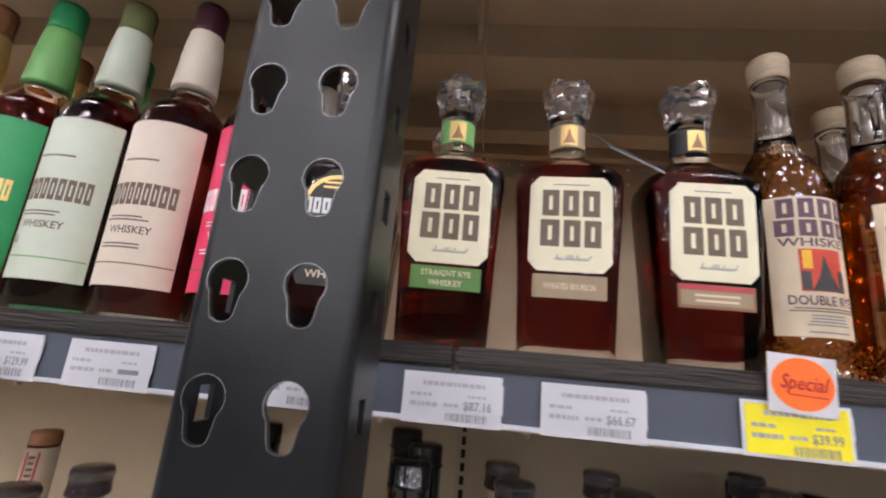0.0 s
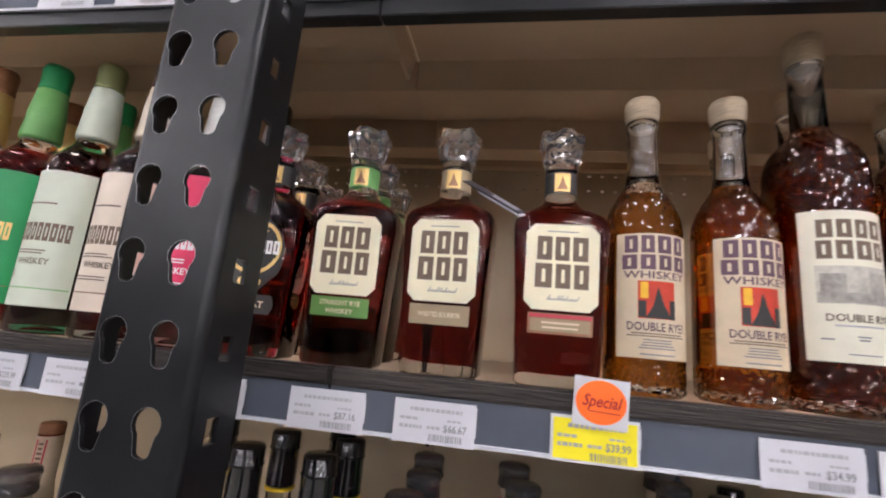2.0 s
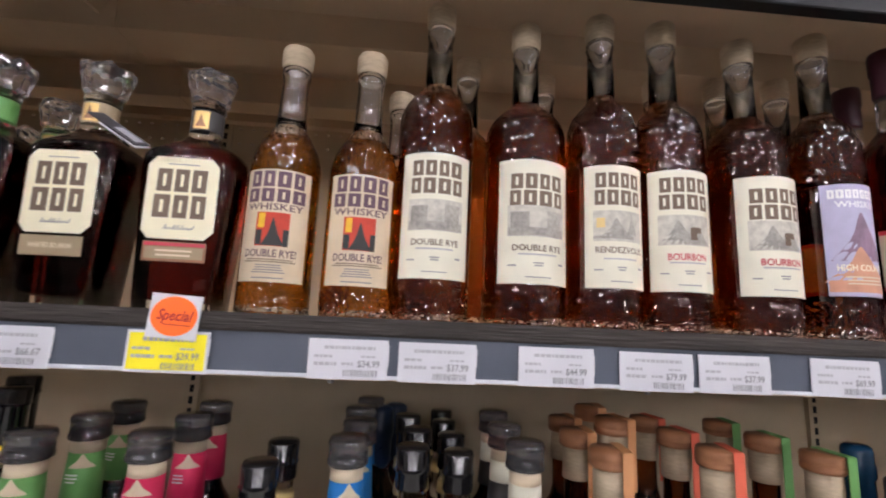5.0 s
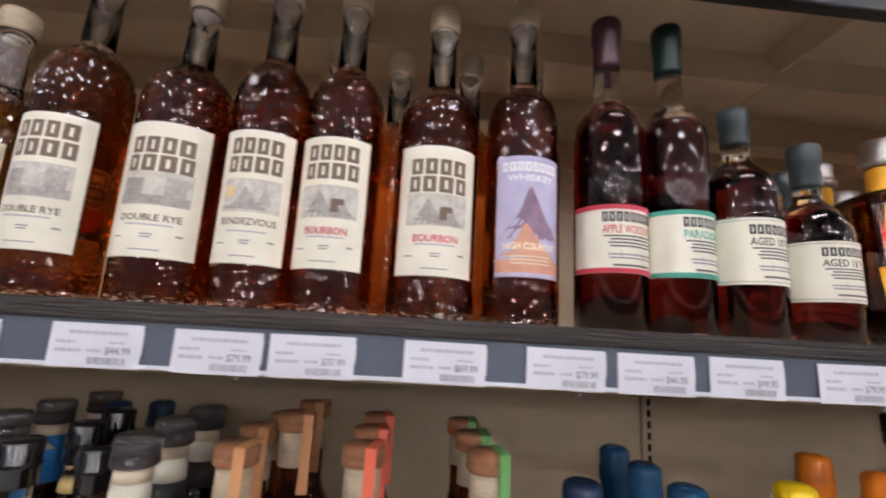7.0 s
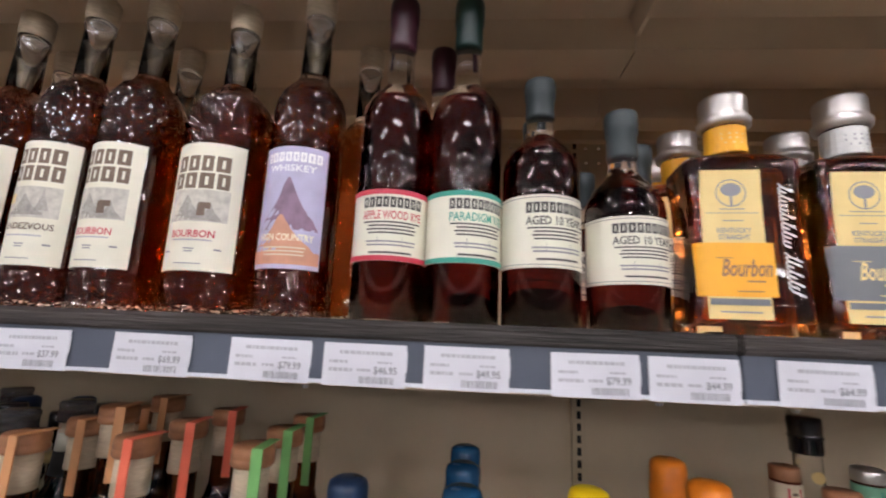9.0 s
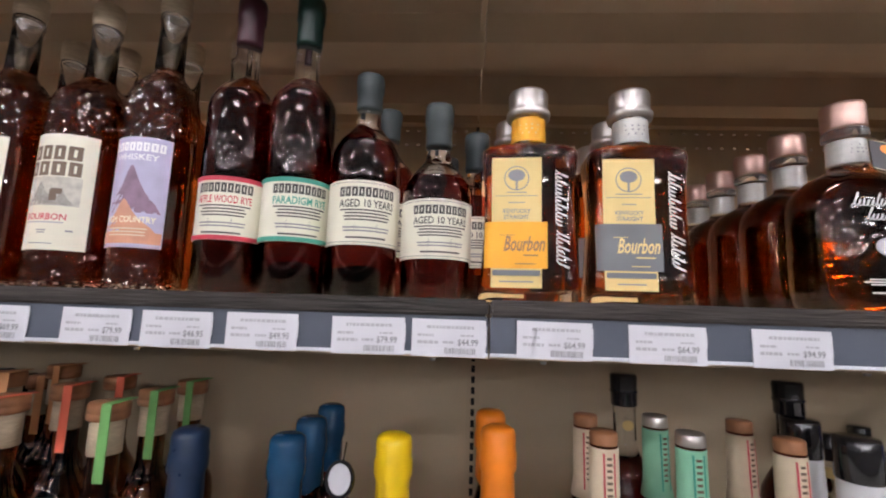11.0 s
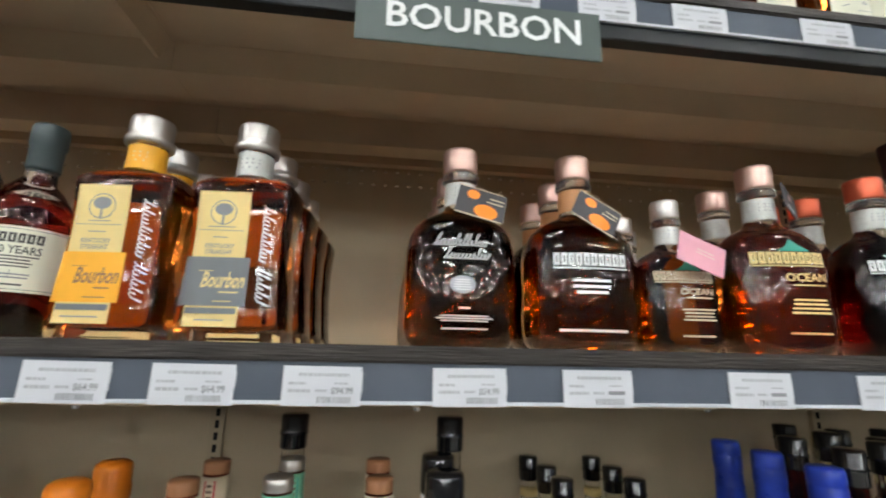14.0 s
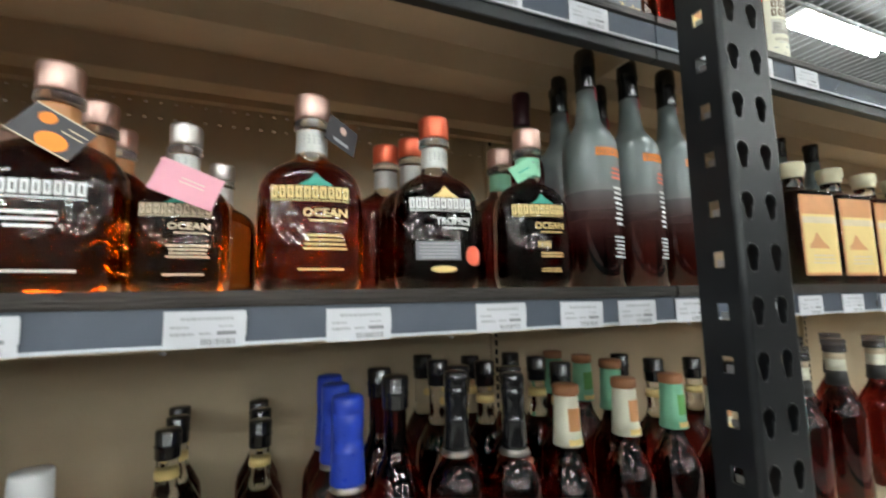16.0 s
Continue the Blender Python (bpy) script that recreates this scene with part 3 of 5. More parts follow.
def price_tag(x, top, price="", paper=PAPER, w=0.0635, h=0.0315, seed=0, tilt=0.0):
    rng = random.Random(seed)
    t = tagged(new("price_tag"), "white printed shelf price tag" if paper is PAPER else "yellow sale price tag in a white sleeve", "price tag", "price tags in the shelf channel")
    t.matrix_basis = pose(x + w / 2, -0.0058, top, 0, tilt, 0)
    part("card", box_bm(-w / 2, w / 2, -0.0006, 0.0006, -h, 0), PAPER, t)
    nick = rng.uniform(0.004, 0.010)
    part("torn_tab", box_bm(w / 2 - nick, w / 2 + 0.0008, -0.0003, 0.0005, -h * rng.uniform(0.55, 0.75), -h * rng.uniform(0.05, 0.2)), PAPER, t)
    if paper is not PAPER:
        part("insert", box_bm(-w / 2 + 0.002, w / 2 - 0.002, -0.0010, -0.0007, -h + 0.002, -0.002), paper, t, "yellow paper insert")
    bm = bmesh.new()
    put = flat_put(-0.0013)
    for u0, u1, top_, size in ((-0.30, 0.34, 0.17, 0.085), (-0.42, -0.20, 0.40, 0.07), (-0.42, -0.14, 0.58, 0.085), (-0.08, 0.08, 0.58, 0.07), (0.16, 0.34, 0.40, 0.05)):
        xx = u0 * w
        while xx < u1 * w:
            ww = rng.uniform(0.0016, 0.0046)
            sheet_bm(bm, put, xx, min(xx + ww, u1 * w), -h * (top_ + size), -h * top_, 1)
            xx += ww + 0.0008
    tagged(part("small_print", bm, PALE_INK, t), kind="stuff")
    bm = bmesh.new()
    xx = -w * 0.05
    while xx < w * 0.36:
        ww = rng.uniform(0.0004, 0.0012)
        sheet_bm(bm, put, xx, xx + ww, -h * 0.92, -h * 0.76, 1)
        xx += ww + rng.uniform(0.0005, 0.0012)
    tagged(part("barcode", bm, GREY_INK, t), kind="stuff")
    bm = bmesh.new()
    if price:
        write_bm(bm, put, price, w * 0.26, -h * 0.60, h * 0.17, w * 0.28)
    else:
        sheet_bm(bm, put, w * 0.14, w * 0.38, -h * 0.66, -h * 0.56)
    part("price", bm, GREY_INK, t)
    return t


TAG_Z = SHELF - 0.0155
MAIN_TAGS = [(-1.356, "$54.93"), (-1.252, "$87.16"), (-1.164, "$66.67"), (-0.905, "$34.99"), (-0.833, "$37.99"), (-0.734, "$44.99"), (-0.648, "$79.99"), (-0.579, "$37.99"),
             (-0.478, "$69.99"), (-0.382, "$79.99"), (-0.308, "$46.95"), (-0.231, "$49.95"), (-0.137, "$79.99"), (-0.067, "$44.99"), (0.023, "$64.99"), (0.117, "$64.99"),
             (0.218, "$94.99"), (0.341, "$54.99"), (0.456, ""), (0.614, ""), (0.748, ""), (0.909, ""), (1.022, ""), (1.112, ""), (1.214, ""), (1.372, ""), (1.488, ""), (1.610, ""), (1.732, ""), (1.85, ""),
             (-1.490, ""), (-1.575, "$129.99"), (-1.680, ""), (-1.79, "")]
for k, (x, price) in enumerate(MAIN_TAGS):
    price_tag(x, TAG_Z + random.uniform(-0.0006, 0.0006), price, seed=k, tilt=random.uniform(-0.6, 0.6))
price_tag(-1.045, TAG_Z + 0.001, "$39.99", YELLOW, 0.0625, 0.032, seed=90)
for k, x in enumerate((-1.78, -1.62, -1.52, -1.31, -1.245, -1.15, -1.07, -0.98, -0.88, -0.80, -0.70, -0.60, -0.46, -0.33, -0.21, -0.10, 0.03, 0.14, 0.27, 0.38, 0.49, 0.60, 0.76, 0.92, 1.06, 1.30, 1.42, 1.55)):
    price_tag(x, UPPER - 0.0150, "", w=0.072 if x < 0.3 else 0.066, h=0.033, seed=200 + k)


def special_sticker(x, z):
    s = tagged(new("sale_sticker"), "round fluorescent orange sticker reading Special on white card", "sticker")
    s.matrix_basis = pose(x, -0.0092, z, 0, 3, 0)
    part("card", box_bm(-0.0195, 0.0195, -0.0004, 0.0004, -0.004, 0.0305), PAPER, s)
    bm = bmesh.new()
    disc_bm(bm, flat_put(-0.0007), 0, 0.0135, 0.0180, 0.0155, 28)
    disc = part("orange_disc", bm, ORANGE, s, "fluorescent orange disc")
    bm = bmesh.new()
    write_bm(bm, flat_put(-0.0010), "Special", 0, 0.0145, 0.0085, 0.028, 0.3)
    sheet_bm(bm, flat_put(-0.0010), -0.008, 0.014, 0.0065, 0.0072)
    part("lettering", bm, RED_INK, disc)
    return s


special_sticker(-1.011, TAG_Z - 0.001)


def sign(x0, x1, z0, z1):
    s = tagged(new("aisle_sign"), "charcoal shelf sign reading BOURBON in white capitals", "sign")
    s.location = (x0, -0.0095, z0)
    part("board", box_bm(0, x1 - x0, -0.0012, 0.0012, 0, z1 - z0, 0.0006), SIGN, s)
    bm = bmesh.new()
    put = flat_put(-0.0022)
    write_bm(bm, put, "BOURBON", (x1 - x0) * 0.515, (z1 - z0) * 0.56, 0.030, 0.203)
    part("lettering", bm, WHITE_INK, s, "white capital letters")


sign(0.254, 0.511, 1.729, 1.787)

# ---- whiskey on the middle shelf ----
def copy_plain(ob, m):
    """A copy for the rows behind, turned so that no print shows."""
    c = copy_thing(ob, m)
    for o in list(c.children_recursive):
        if o.name.split(".")[0] in ("print", "lettering", "emblem", "picture", "script_mark"):
            bpy.data.objects.remove(o)
    return c


def square_bourbon(label, kind, seed):
    """Square-shouldered bottle with a faceted clear stopper and a cut-corner label."""
    rings = [(0.0, 0.034, 0.026, 5), (0.003, 0.036, 0.028, 5), (0.07, 0.0385, 0.030, 6), (0.135, 0.0425, 0.032, 6), (0.144, 0.0425, 0.032, 5), (0.150, 0.040, 0.030, 4), (0.156, 0.032, 0.025, 3),
             (0.162, 0.022, 0.019, 2.2), (0.168, 0.0155, 0.0155, 2), (0.174, 0.0145, 0.0145, 2), (0.1965, 0.0145, 0.0145, 2), (0.1995, 0.0160, 0.0160, 2), (0.2045, 0.0160, 0.0160, 2)]
    b = bottle(label, rings, WHISKY_RED, 0.152, floor_z=0.013, group="square bourbon bottles")
    facets = []
    for z, r in ((0.2050, 0.0150), (0.2085, 0.0182), (0.2145, 0.0188), (0.2185, 0.0198), (0.2245, 0.0212), (0.2305, 0.0224), (0.2350, 0.0214), (0.2375, 0.0150)):
        facets.append((z, r, r, 2))
    bm = loft_bm(facets, 18)
    for v in bm.verts:
        k = 1 + 0.06 * math.sin(9 * math.atan2(v.co.y, v.co.x) + 40 * v.co.z + seed)
        v.co.x, v.co.y = v.co.x * k, v.co.y * k
        if v.co.z > 0.2285:
            v.co.z += 0.003 * math.sin(5 * math.atan2(v.co.y, v.co.x) + seed)
    part("stopper", bm, CRYSTAL, b, "chunky faceted clear stopper")
    neck = {"rye": GREENNECK, "wheat": TAUPE_LAB, "port": BLACK_LAB, "round": BLACK_LAB}[kind]
    label_sheet(b, rings, -0.040, 0.040, 0.1745, 0.1955, neck, [("rect", GOLD_INK, 0, 0.185, 0.014, 0.018), ("tri", RUSSET_LAB, 0, 0.178, 0.010, 0.013)], "neck_label")
    if kind == "round":
        ob = label_sheet(b, rings, -0.029, 0.029, 0.060, 0.136, BLACK_LAB, cut=0.022, nz=8,
                         items=[("disc", GOLD_INK, 0.0, 0.104, 0.027), ("disc", BLACK_LAB, 0.0, 0.104, 0.0235), ("blocks", WHITE_INK, 7, 0, 0.104, 0.050, 0.013), ("lines", GOLD_INK, 0, 0.122, 0.024, 0.008, 2), ("disc", GOLD_INK, -0.008, 0.070, 0.0035), ("disc", GOLD_INK, 0.008, 0.070, 0.0035)], seed=seed)
        label_sheet(b, rings, -0.0255, 0.0255, 0.040, 0.058, BLACK_LAB, [("text", KRAFT, "WHEAT", 0, 0.049, 0.006, 0.034)], "lower_label", 0.003)
    else:
        items = [("lines", GREY_INK, 0, 0.1325, 0.034, 0.002, 1), ("blocks", BROWN_INK, 3, 0, 0.1175, 0.043, 0.021), ("blocks", BROWN_INK, 3, 0, 0.0935, 0.045, 0.021), ("script", GREY_INK, 0.002, 0.0745, 0.026, 0.0045, 7, False, 0.0006)]
        label_sheet(b, rings, -0.031, 0.031, 0.064, 0.139, CREAM, items, cut=0.007, nz=10, label="cream label with cut corners", seed=3)
        low, words = {"rye": (GREEN_LAB, ("STRAIGHT RYE", "WHISKEY")), "wheat": (TAUPE_LAB, ("WHEATED BOURBON",)), "port": (RUSSET_LAB, ())}[kind]
        it = [("text", KRAFT, w, 0, 0.0565 - 0.0075 * k if len(words) > 1 else 0.053, 0.0045, 0.038 if k == 0 else 0.026) for k, w in enumerate(words)]
        if kind == "port":
            it = [("rect", CRIMSON, 0, 0.0592, 0.052, 0.003), ("rect", TAUPE_LAB, 0, 0.0515, 0.050, 0.0105), ("lines", KRAFT, 0, 0.0515, 0.04, 0.008, 2)]
        label_sheet(b, rings, -0.0270, 0.0270, 0.044, 0.0615, low, it, "lower_label", seed=4)
    return b


oe = {}
for kind, x, rz, words in (("round", -1.330, 6, "square bourbon bottle with a black and gold medallion label"), ("rye", -1.236, 4, "square bourbon bottle with cream label and green rye band"),
                           ("wheat", -1.140, -3, "square bourbon bottle with cream label and taupe band, neck tag"), ("port", -1.038, 1, "square bourbon bottle with cream label and russet band")):
    oe[kind] = stand(square_bourbon(words, kind, int(-x * 100)), x, 0.057, SHELF, rz)
for kind, x, y in (("round", -1.345, 0.145), ("rye", -1.250, 0.150), ("round", -1.36, 0.24), ("rye", -1.255, 0.24)):
    copy_thing(oe[kind], pose(x, y, SHELF, 0, 0, random.uniform(-5, 5)))

tag = tagged(new("neck_hang_tag"), "folded black and white paper tag hung on a bottle neck", "hang tag")
tag.matrix_basis = pose(-1.126, 0.030, 1.611, 24, 31, -10)
part("leaf", box_bm(0, 0.062, -0.008, 0.007, -0.0006, 0.0004), DARK_TAG, tag)
part("leaf", box_bm(0.018, 0.064, -0.009, 0.006, -0.0022, -0.0013), PAPER, tag, "white inner leaf")
bm = bmesh.new()
sheet_bm(bm, lambda u, z: (u, z, 0.0007), 0.030, 0.058, -0.004, 0.004)
part("print", bm, PALE_INK, tag)


def dimpled_bm(rings, z_keep, seed, seg=104, step=0.0024, depth=0.00066):
    """A bottle skin broken into small hammered dimples, calm only under its label."""
    rng = random.Random(seed)
    top = rings[-1][0]
    rows = [rings[0], rings[1]]
    z = rings[1][0] + step
    while z < top - step * 0.6:
        w, d, n = at_height(rings, z)
        rows.append((z, w, d, n))
        z += step
    rows.append(rings[-1])
    bm = bmesh.new()
    loops = []
    for k, (z, w, d, n) in enumerate(rows):
        calm = z_keep[0] < z < z_keep[1] or k in (0, len(rows) - 1)
        pts = outline(w, d, n, seg)
        loop = []
        for x, y in pts:
            q = 1 + (0 if calm else rng.uniform(-depth, depth * 0.4)) / w
            dz = 0 if calm else rng.uniform(-step, step) * 0.3
            loop.append(bm.verts.new((x * q, y * q, z + dz)))
        loops.append(loop)
    for k, (a, b) in enumerate(zip(loops, loops[1:])):
        for i in range(seg):
            p, q = (i + 1) % seg, i
            if (i + k) % 2:
                fs = ((a[q], a[p], b[p]), (a[q], b[p], b[q]))
            else:
                fs = ((a[q], a[p], b[q]), (a[p], b[p], b[q]))
            for f in fs:
                bm.faces.new(f)
    bm.faces.new(loops[0][::-1])
    bm.faces.new(loops[-1])
    return bm


def hammered(label, r, kind, seed, h=1.0, x_turn=0.0):
    """Tall hammered-glass bottle with a turned wooden cap."""
    small = kind == "kraft"
    if small:
        prof = [(0.0, r - 0.004), (0.004, r), (0.145, r), (0.155, r * 0.97), (0.168, r * 0.86), (0.182, r * 0.63), (0.192, r * 0.46), (0.203, 0.0148), (0.245, 0.0135), (0.250, 0.0150), (0.258, 0.0150)]
        top, fill = 0.258, 0.180
    else:
        prof = [(0.0, r - 0.004), (0.004, r), (0.205, r), (0.217, r * 0.97), (0.229, r * 0.87), (0.240, r * 0.66), (0.247, r * 0.48), (0.254, 0.0150), (0.310, 0.0138), (0.316, 0.0155), (0.323, 0.0155)]
        prof = [(z * h, q) for z, q in prof]
        top, fill = 0.323 * h, 0.236 * h
    split = 0.192 if small else 0.254 * h
    neck_prof = [(z + (0.0004 if z <= split else 0), q) for z, q in prof if z >= split - 0.0001]
    prof = [p for p in prof if p[0] <= split + 0.0001]
    rings = round_rings(prof)
    b = bottle(label, rings, WHISKY_GOLD if small else WHISKY_DARK, fill, HAMMER, 0.008, group="hammered glass whiskey bottles")
    dimpled = dimpled_bm(rings, (0.028, 0.142) if small else (0.038, 0.168), seed)
    for child in b.children:
        if child.name.startswith("glass_body"):
            dimpled.to_mesh(child.data)
    dimpled.free()
    bm = bmesh.new()
    seg = 24
    rr = [(z, q) for z, q in neck_prof] + [(z, q - 0.0028) for z, q in neck_prof[::-1]]
    loops = [[bm.verts.new((q * math.cos(2 * math.pi * i / seg), q * math.sin(2 * math.pi * i / seg), z)) for i in range(seg)] for z, q in rr]
    for a, c in zip(loops, loops[1:] + loops[:1]):
        for i in range(seg):
            bm.faces.new((a[i], a[(i + 1) % seg], c[(i + 1) % seg], c[i]))
    neck = part("glass_neck", bm, DUSTY, b, "clear glass neck", True)
    neck.visible_shadow = False
    k = 0.024 if small else 0.030
    turned("cap", [(top + 0.0005, 0.0140), (top + 0.004, 0.0155), (top + 0.006, 0.0155), (top + 0.0075, 0.0163), (top + k - 0.003, 0.0163), (top + k, 0.0145)], CORK, b, label="pale turned wooden cap")
    if small:
        items = [("blocks", PLUM_INK, 4, 0, 0.1285, 0.052, 0.0155), ("blocks", PLUM_INK, 4, 0, 0.1125, 0.056, 0.0130), ("text", PLUM_INK, "WHISKEY", 0, 0.1015, 0.0065, 0.054),
                 ("rect", FLAME, 0, 0.0800, 0.030, 0.032), ("rect", GLOW, -0.010, 0.088, 0.006, 0.014), ("tri", BLACK_LAB, 0.001, 0.0645, 0.020, 0.026), ("rect", BLACK_LAB, -0.0115, 0.072, 0.006, 0.014), ("rect", BLACK_LAB, 0.0125, 0.072, 0.005, 0.016),
                 ("text", PLUM_INK, "DOUBLE RYE!", 0, 0.0575, 0.0070, 0.047), ("lines", BROWN_INK, 0, 0.0505, 0.056, 0.004, 2), ("lines", GREY_INK, 0, 0.0430, 0.030, 0.009, 4), ("lines", GREY_INK, 0, 0.0345, 0.036, 0.0025, 1)]
        label_sheet(b, rings, -0.0335, 0.0335, 0.031, 0.138, KRAFT, items, label="kraft paper label with a red picture", seed=7)
    elif kind == "lilac":
        items = [("blocks", WHITE_INK, 8, 0, 0.1525, 0.056, 0.0095), ("text", WHITE_INK, "WHISKEY", 0, 0.1415, 0.0065, 0.046), ("tri", PEAK, 0.0, 0.082, 0.060, 0.050), ("tri", SUNSET, -0.004, 0.060, 0.066, 0.036),
                 ("rect", SUNSET, 0, 0.056, 0.066, 0.012), ("text", CREAM, "HIGH COUNTRY", 0, 0.075, 0.0065, 0.052), ("lines", KRAFT, 0, 0.062, 0.044, 0.010, 3)]
        label_sheet(b, rings, -0.034, 0.034, 0.046, 0.163, LILAC, items, label="lilac label with a sunset mountain", seed=8)
    else:
        wide = r * 0.93
        items = [("blocks", BROWN_INK, 4, 0, 0.1500 * h, wide * 1.35, 0.0155), ("blocks", BROWN_INK, 4, 0, 0.1320 * h, wide * 1.40, 0.0155)]
        items += [("rect", PHOTO2, 0, 0.1030, wide * 1.5, 0.031)]
        if kind == "rye":
            items += [("rect", PHOTO, -wide * 0.45, 0.1000, wide * 0.45, 0.024), ("rect", PHOTO, wide * 0.42, 0.1010, wide * 0.42, 0.026), ("rect", PHOTO, 0, 0.0925, wide * 1.45, 0.008), ("text", BROWN_INK, "DOUBLE RYE", 0, 0.0765, 0.0060, wide * 1.25)]
        elif kind == "horse":
            items += [("tri", PHOTO, -0.004, 0.0905, 0.034, 0.020), ("tri", PHOTO, 0.012, 0.0950, 0.012, 0.022), ("rect", PHOTO, -0.006, 0.0915, 0.040, 0.003), ("rect", STRAW, -0.019, 0.106, 0.008, 0.010), ("text", BROWN_INK, "RENDEZVOUS", 0, 0.0790, 0.0062, wide * 1.4)]
        else:
            items += [("tri", PHOTO, -0.008, 0.0885, 0.040, 0.024), ("tri", PHOTO, 0.014, 0.0885, 0.022, 0.016), ("rect", BROWN_INK, 0.006, 0.0990, 0.007, 0.012), ("rect", BROWN_INK, 0.009, 0.1030, 0.010, 0.006), ("text", CRIMSON, "BOURBON", 0, 0.0760, 0.0068, wide * 1.05)]
        items += [("lines", PALE_INK, 0, 0.0700, wide * 1.1, 0.003, 1), ("lines", GREY_INK, 0, 0.0605, wide * 0.28, 0.005, 2), ("rect", GREY_INK, -wide * 0.62, 0.059, 0.008, 0.0012), ("rect", GREY_INK, wide * 0.62, 0.0615, 0.006, 0.0016), ("lines", GREY_INK, 0, 0.0480, wide * 0.75, 0.002, 1)]
        label_sheet(b, rings, -wide, wide, 0.0415, 0.1655, IVORY, items, label="ivory label with an engraved picture", seed=9)
    return b


ROW = []
for kind, x, r, h, rz, words in (("kraft", -0.960, 0.0345, 1.0, 4, "hammered glass bottle with kraft label and red picture"), ("kraft", -0.881, 0.0350, 1.0, 6, "hammered glass bottle with kraft label and red picture"),
                                 ("rye", -0.808, 0.0400, 1.0, 3, "tall hammered glass whiskey bottle with ivory label"), ("rye", -0.710, 0.0435, 0.955, 5, "broad hammered glass whiskey bottle with ivory label"),
                                 ("horse", -0.626, 0.0375, 1.0, 3, "tall hammered glass whiskey bottle with a horse on its label"), ("ram", -0.553, 0.0385, 1.0, -4, "tall hammered glass bourbon bottle with a ram on its label"),
                                 ("ram", -0.457, 0.0425, 0.965, 0, "broad hammered glass bourbon bottle with a ram on its label"), ("lilac", -0.370, 0.0365, 1.0, 2, "tall hammered glass bottle with lilac mountain label")):
    ROW.append((stand(hammered(words, r, kind, int(-x * 1000), h), x, 0.036 + r, SHELF, rz), x, r))
for i, x, y, rz in ((1, -0.850, 0.150, 8), (3, -0.662, 0.175, 170), (4, -0.583, 0.170, 160), (6, -0.506, 0.170, 175), (7, -0.335, 0.165, 170), (2, -0.765, 0.175, 165), (5, -0.415, 0.175, 160)):
    copy_thing(ROW[i][0], pose(x, y, SHELF, 0, 0, rz))


def slim_bottle(label, r, shoulder, neck, cap0, top, z0, z1, cap, band, words, seed, liquid=WHISKY_RED):
    """Round bottle with a wrap-round cream label and a dipped capsule."""
    prof = [(0.0, r - 0.004), (0.004, r), (shoulder, r), (shoulder + 0.010, r * 0.96), (shoulder + 0.022, r * 0.80), (shoulder + 0.030, r * 0.60), (neck, 0.0140), (cap0 - 0.004, 0.0128), (cap0 + 0.004, 0.0128)]
    rings = round_rings(prof)
    b = bottle(label, rings, liquid, shoulder + 0.018, floor_z=0.012, group="slim round whiskey bottles")
    turned("capsule", [(cap0 - 0.001, 0.0136), (cap0 + 0.002, 0.0146), (cap0 + (top - cap0) * 0.48, 0.0142), (cap0 + (top - cap0) * 0.52, 0.0156), (top - 0.006, 0.0160), (top - 0.002, 0.0150), (top, 0.011)], cap, b)
    hh = z1 - z0
    wide = r * 1.25
    base = IVORY
    items = [("blocks", INK, 9, 0.004, z1 - hh * 0.18, wide * 1.28, hh * 0.15)]
    ink_ = {"red": CRIMSON, "green": TEAL_INK}.get(band, INK)
    items += [("text", ink_, words, 0.004, z1 - hh * 0.36, hh * 0.12, wide * 1.28), ("lines", INK, 0.004, z1 - hh * 0.54, wide * 1.3, hh * 0.20, 4), ("lines", GREY_INK, 0.004, z1 - hh * 0.76, wide * 1.1, hh * 0.10, 2), ("lines", INK, 0.004, z1 - hh * 0.89, wide * 1.2, hh * 0.06, 1),
              ("rect", GREY_INK, -0.008, z1 - hh * 0.74, 0.0005, hh * 0.14), ("rect", GREY_INK, 0.014, z1 - hh * 0.74, 0.0005, hh * 0.14)]
    if band in ("red", "green"):
        items += [("rect", ink_, 0, z1 - hh * 0.035, r * 3.15, hh * 0.07), ("rect", ink_, 0, z0 + hh * 0.035, r * 3.15, hh * 0.07)]
    else:
        items += [("rect", INK, 0, z1 - hh * 0.04, r * 3.1, 0.0005), ("rect", INK, 0, z0 + hh * 0.04, r * 3.1, 0.0005)]
    label_sheet(b, rings, -r * 1.6, r * 1.6, z0, z1, base, items, label="wrap-round cream label with black print", seed=seed)
    return b


wj1 = stand(slim_bottle("slim whiskey bottle with red-edged cream label, plum wax top", 0.0355, 0.205, 0.245, 0.287, 0.345, 0.056, 0.122, PLUMCAP, "red", "APPLE WOOD RYE", 11), -0.277, 0.071, SHELF, 4)
wj2 = stand(slim_bottle("slim whiskey bottle with green-edged cream label, green wax top", 0.0355, 0.205, 0.245, 0.287, 0.345, 0.056, 0.122, PINECAP, "green", "PARADIGM RYE", 11), -0.207, 0.071, SHELF, 20)
wj3 = stand(slim_bottle("round whiskey bottle with cream label and slate capsule", 0.0370, 0.150, 0.190, 0.210, 0.252, 0.054, 0.120, SLATECAP, "", "AGED 10 YEARS", 11), -0.133, 0.072, SHELF, 12)
wj4 = stand(slim_bottle("small round whiskey bottle with cream label and slate capsule", 0.0365, 0.112, 0.152, 0.168, 0.217, 0.042, 0.102, SLATECAP, "", "AGED 10 YEARS", 11), -0.054, 0.071, SHELF, 5)
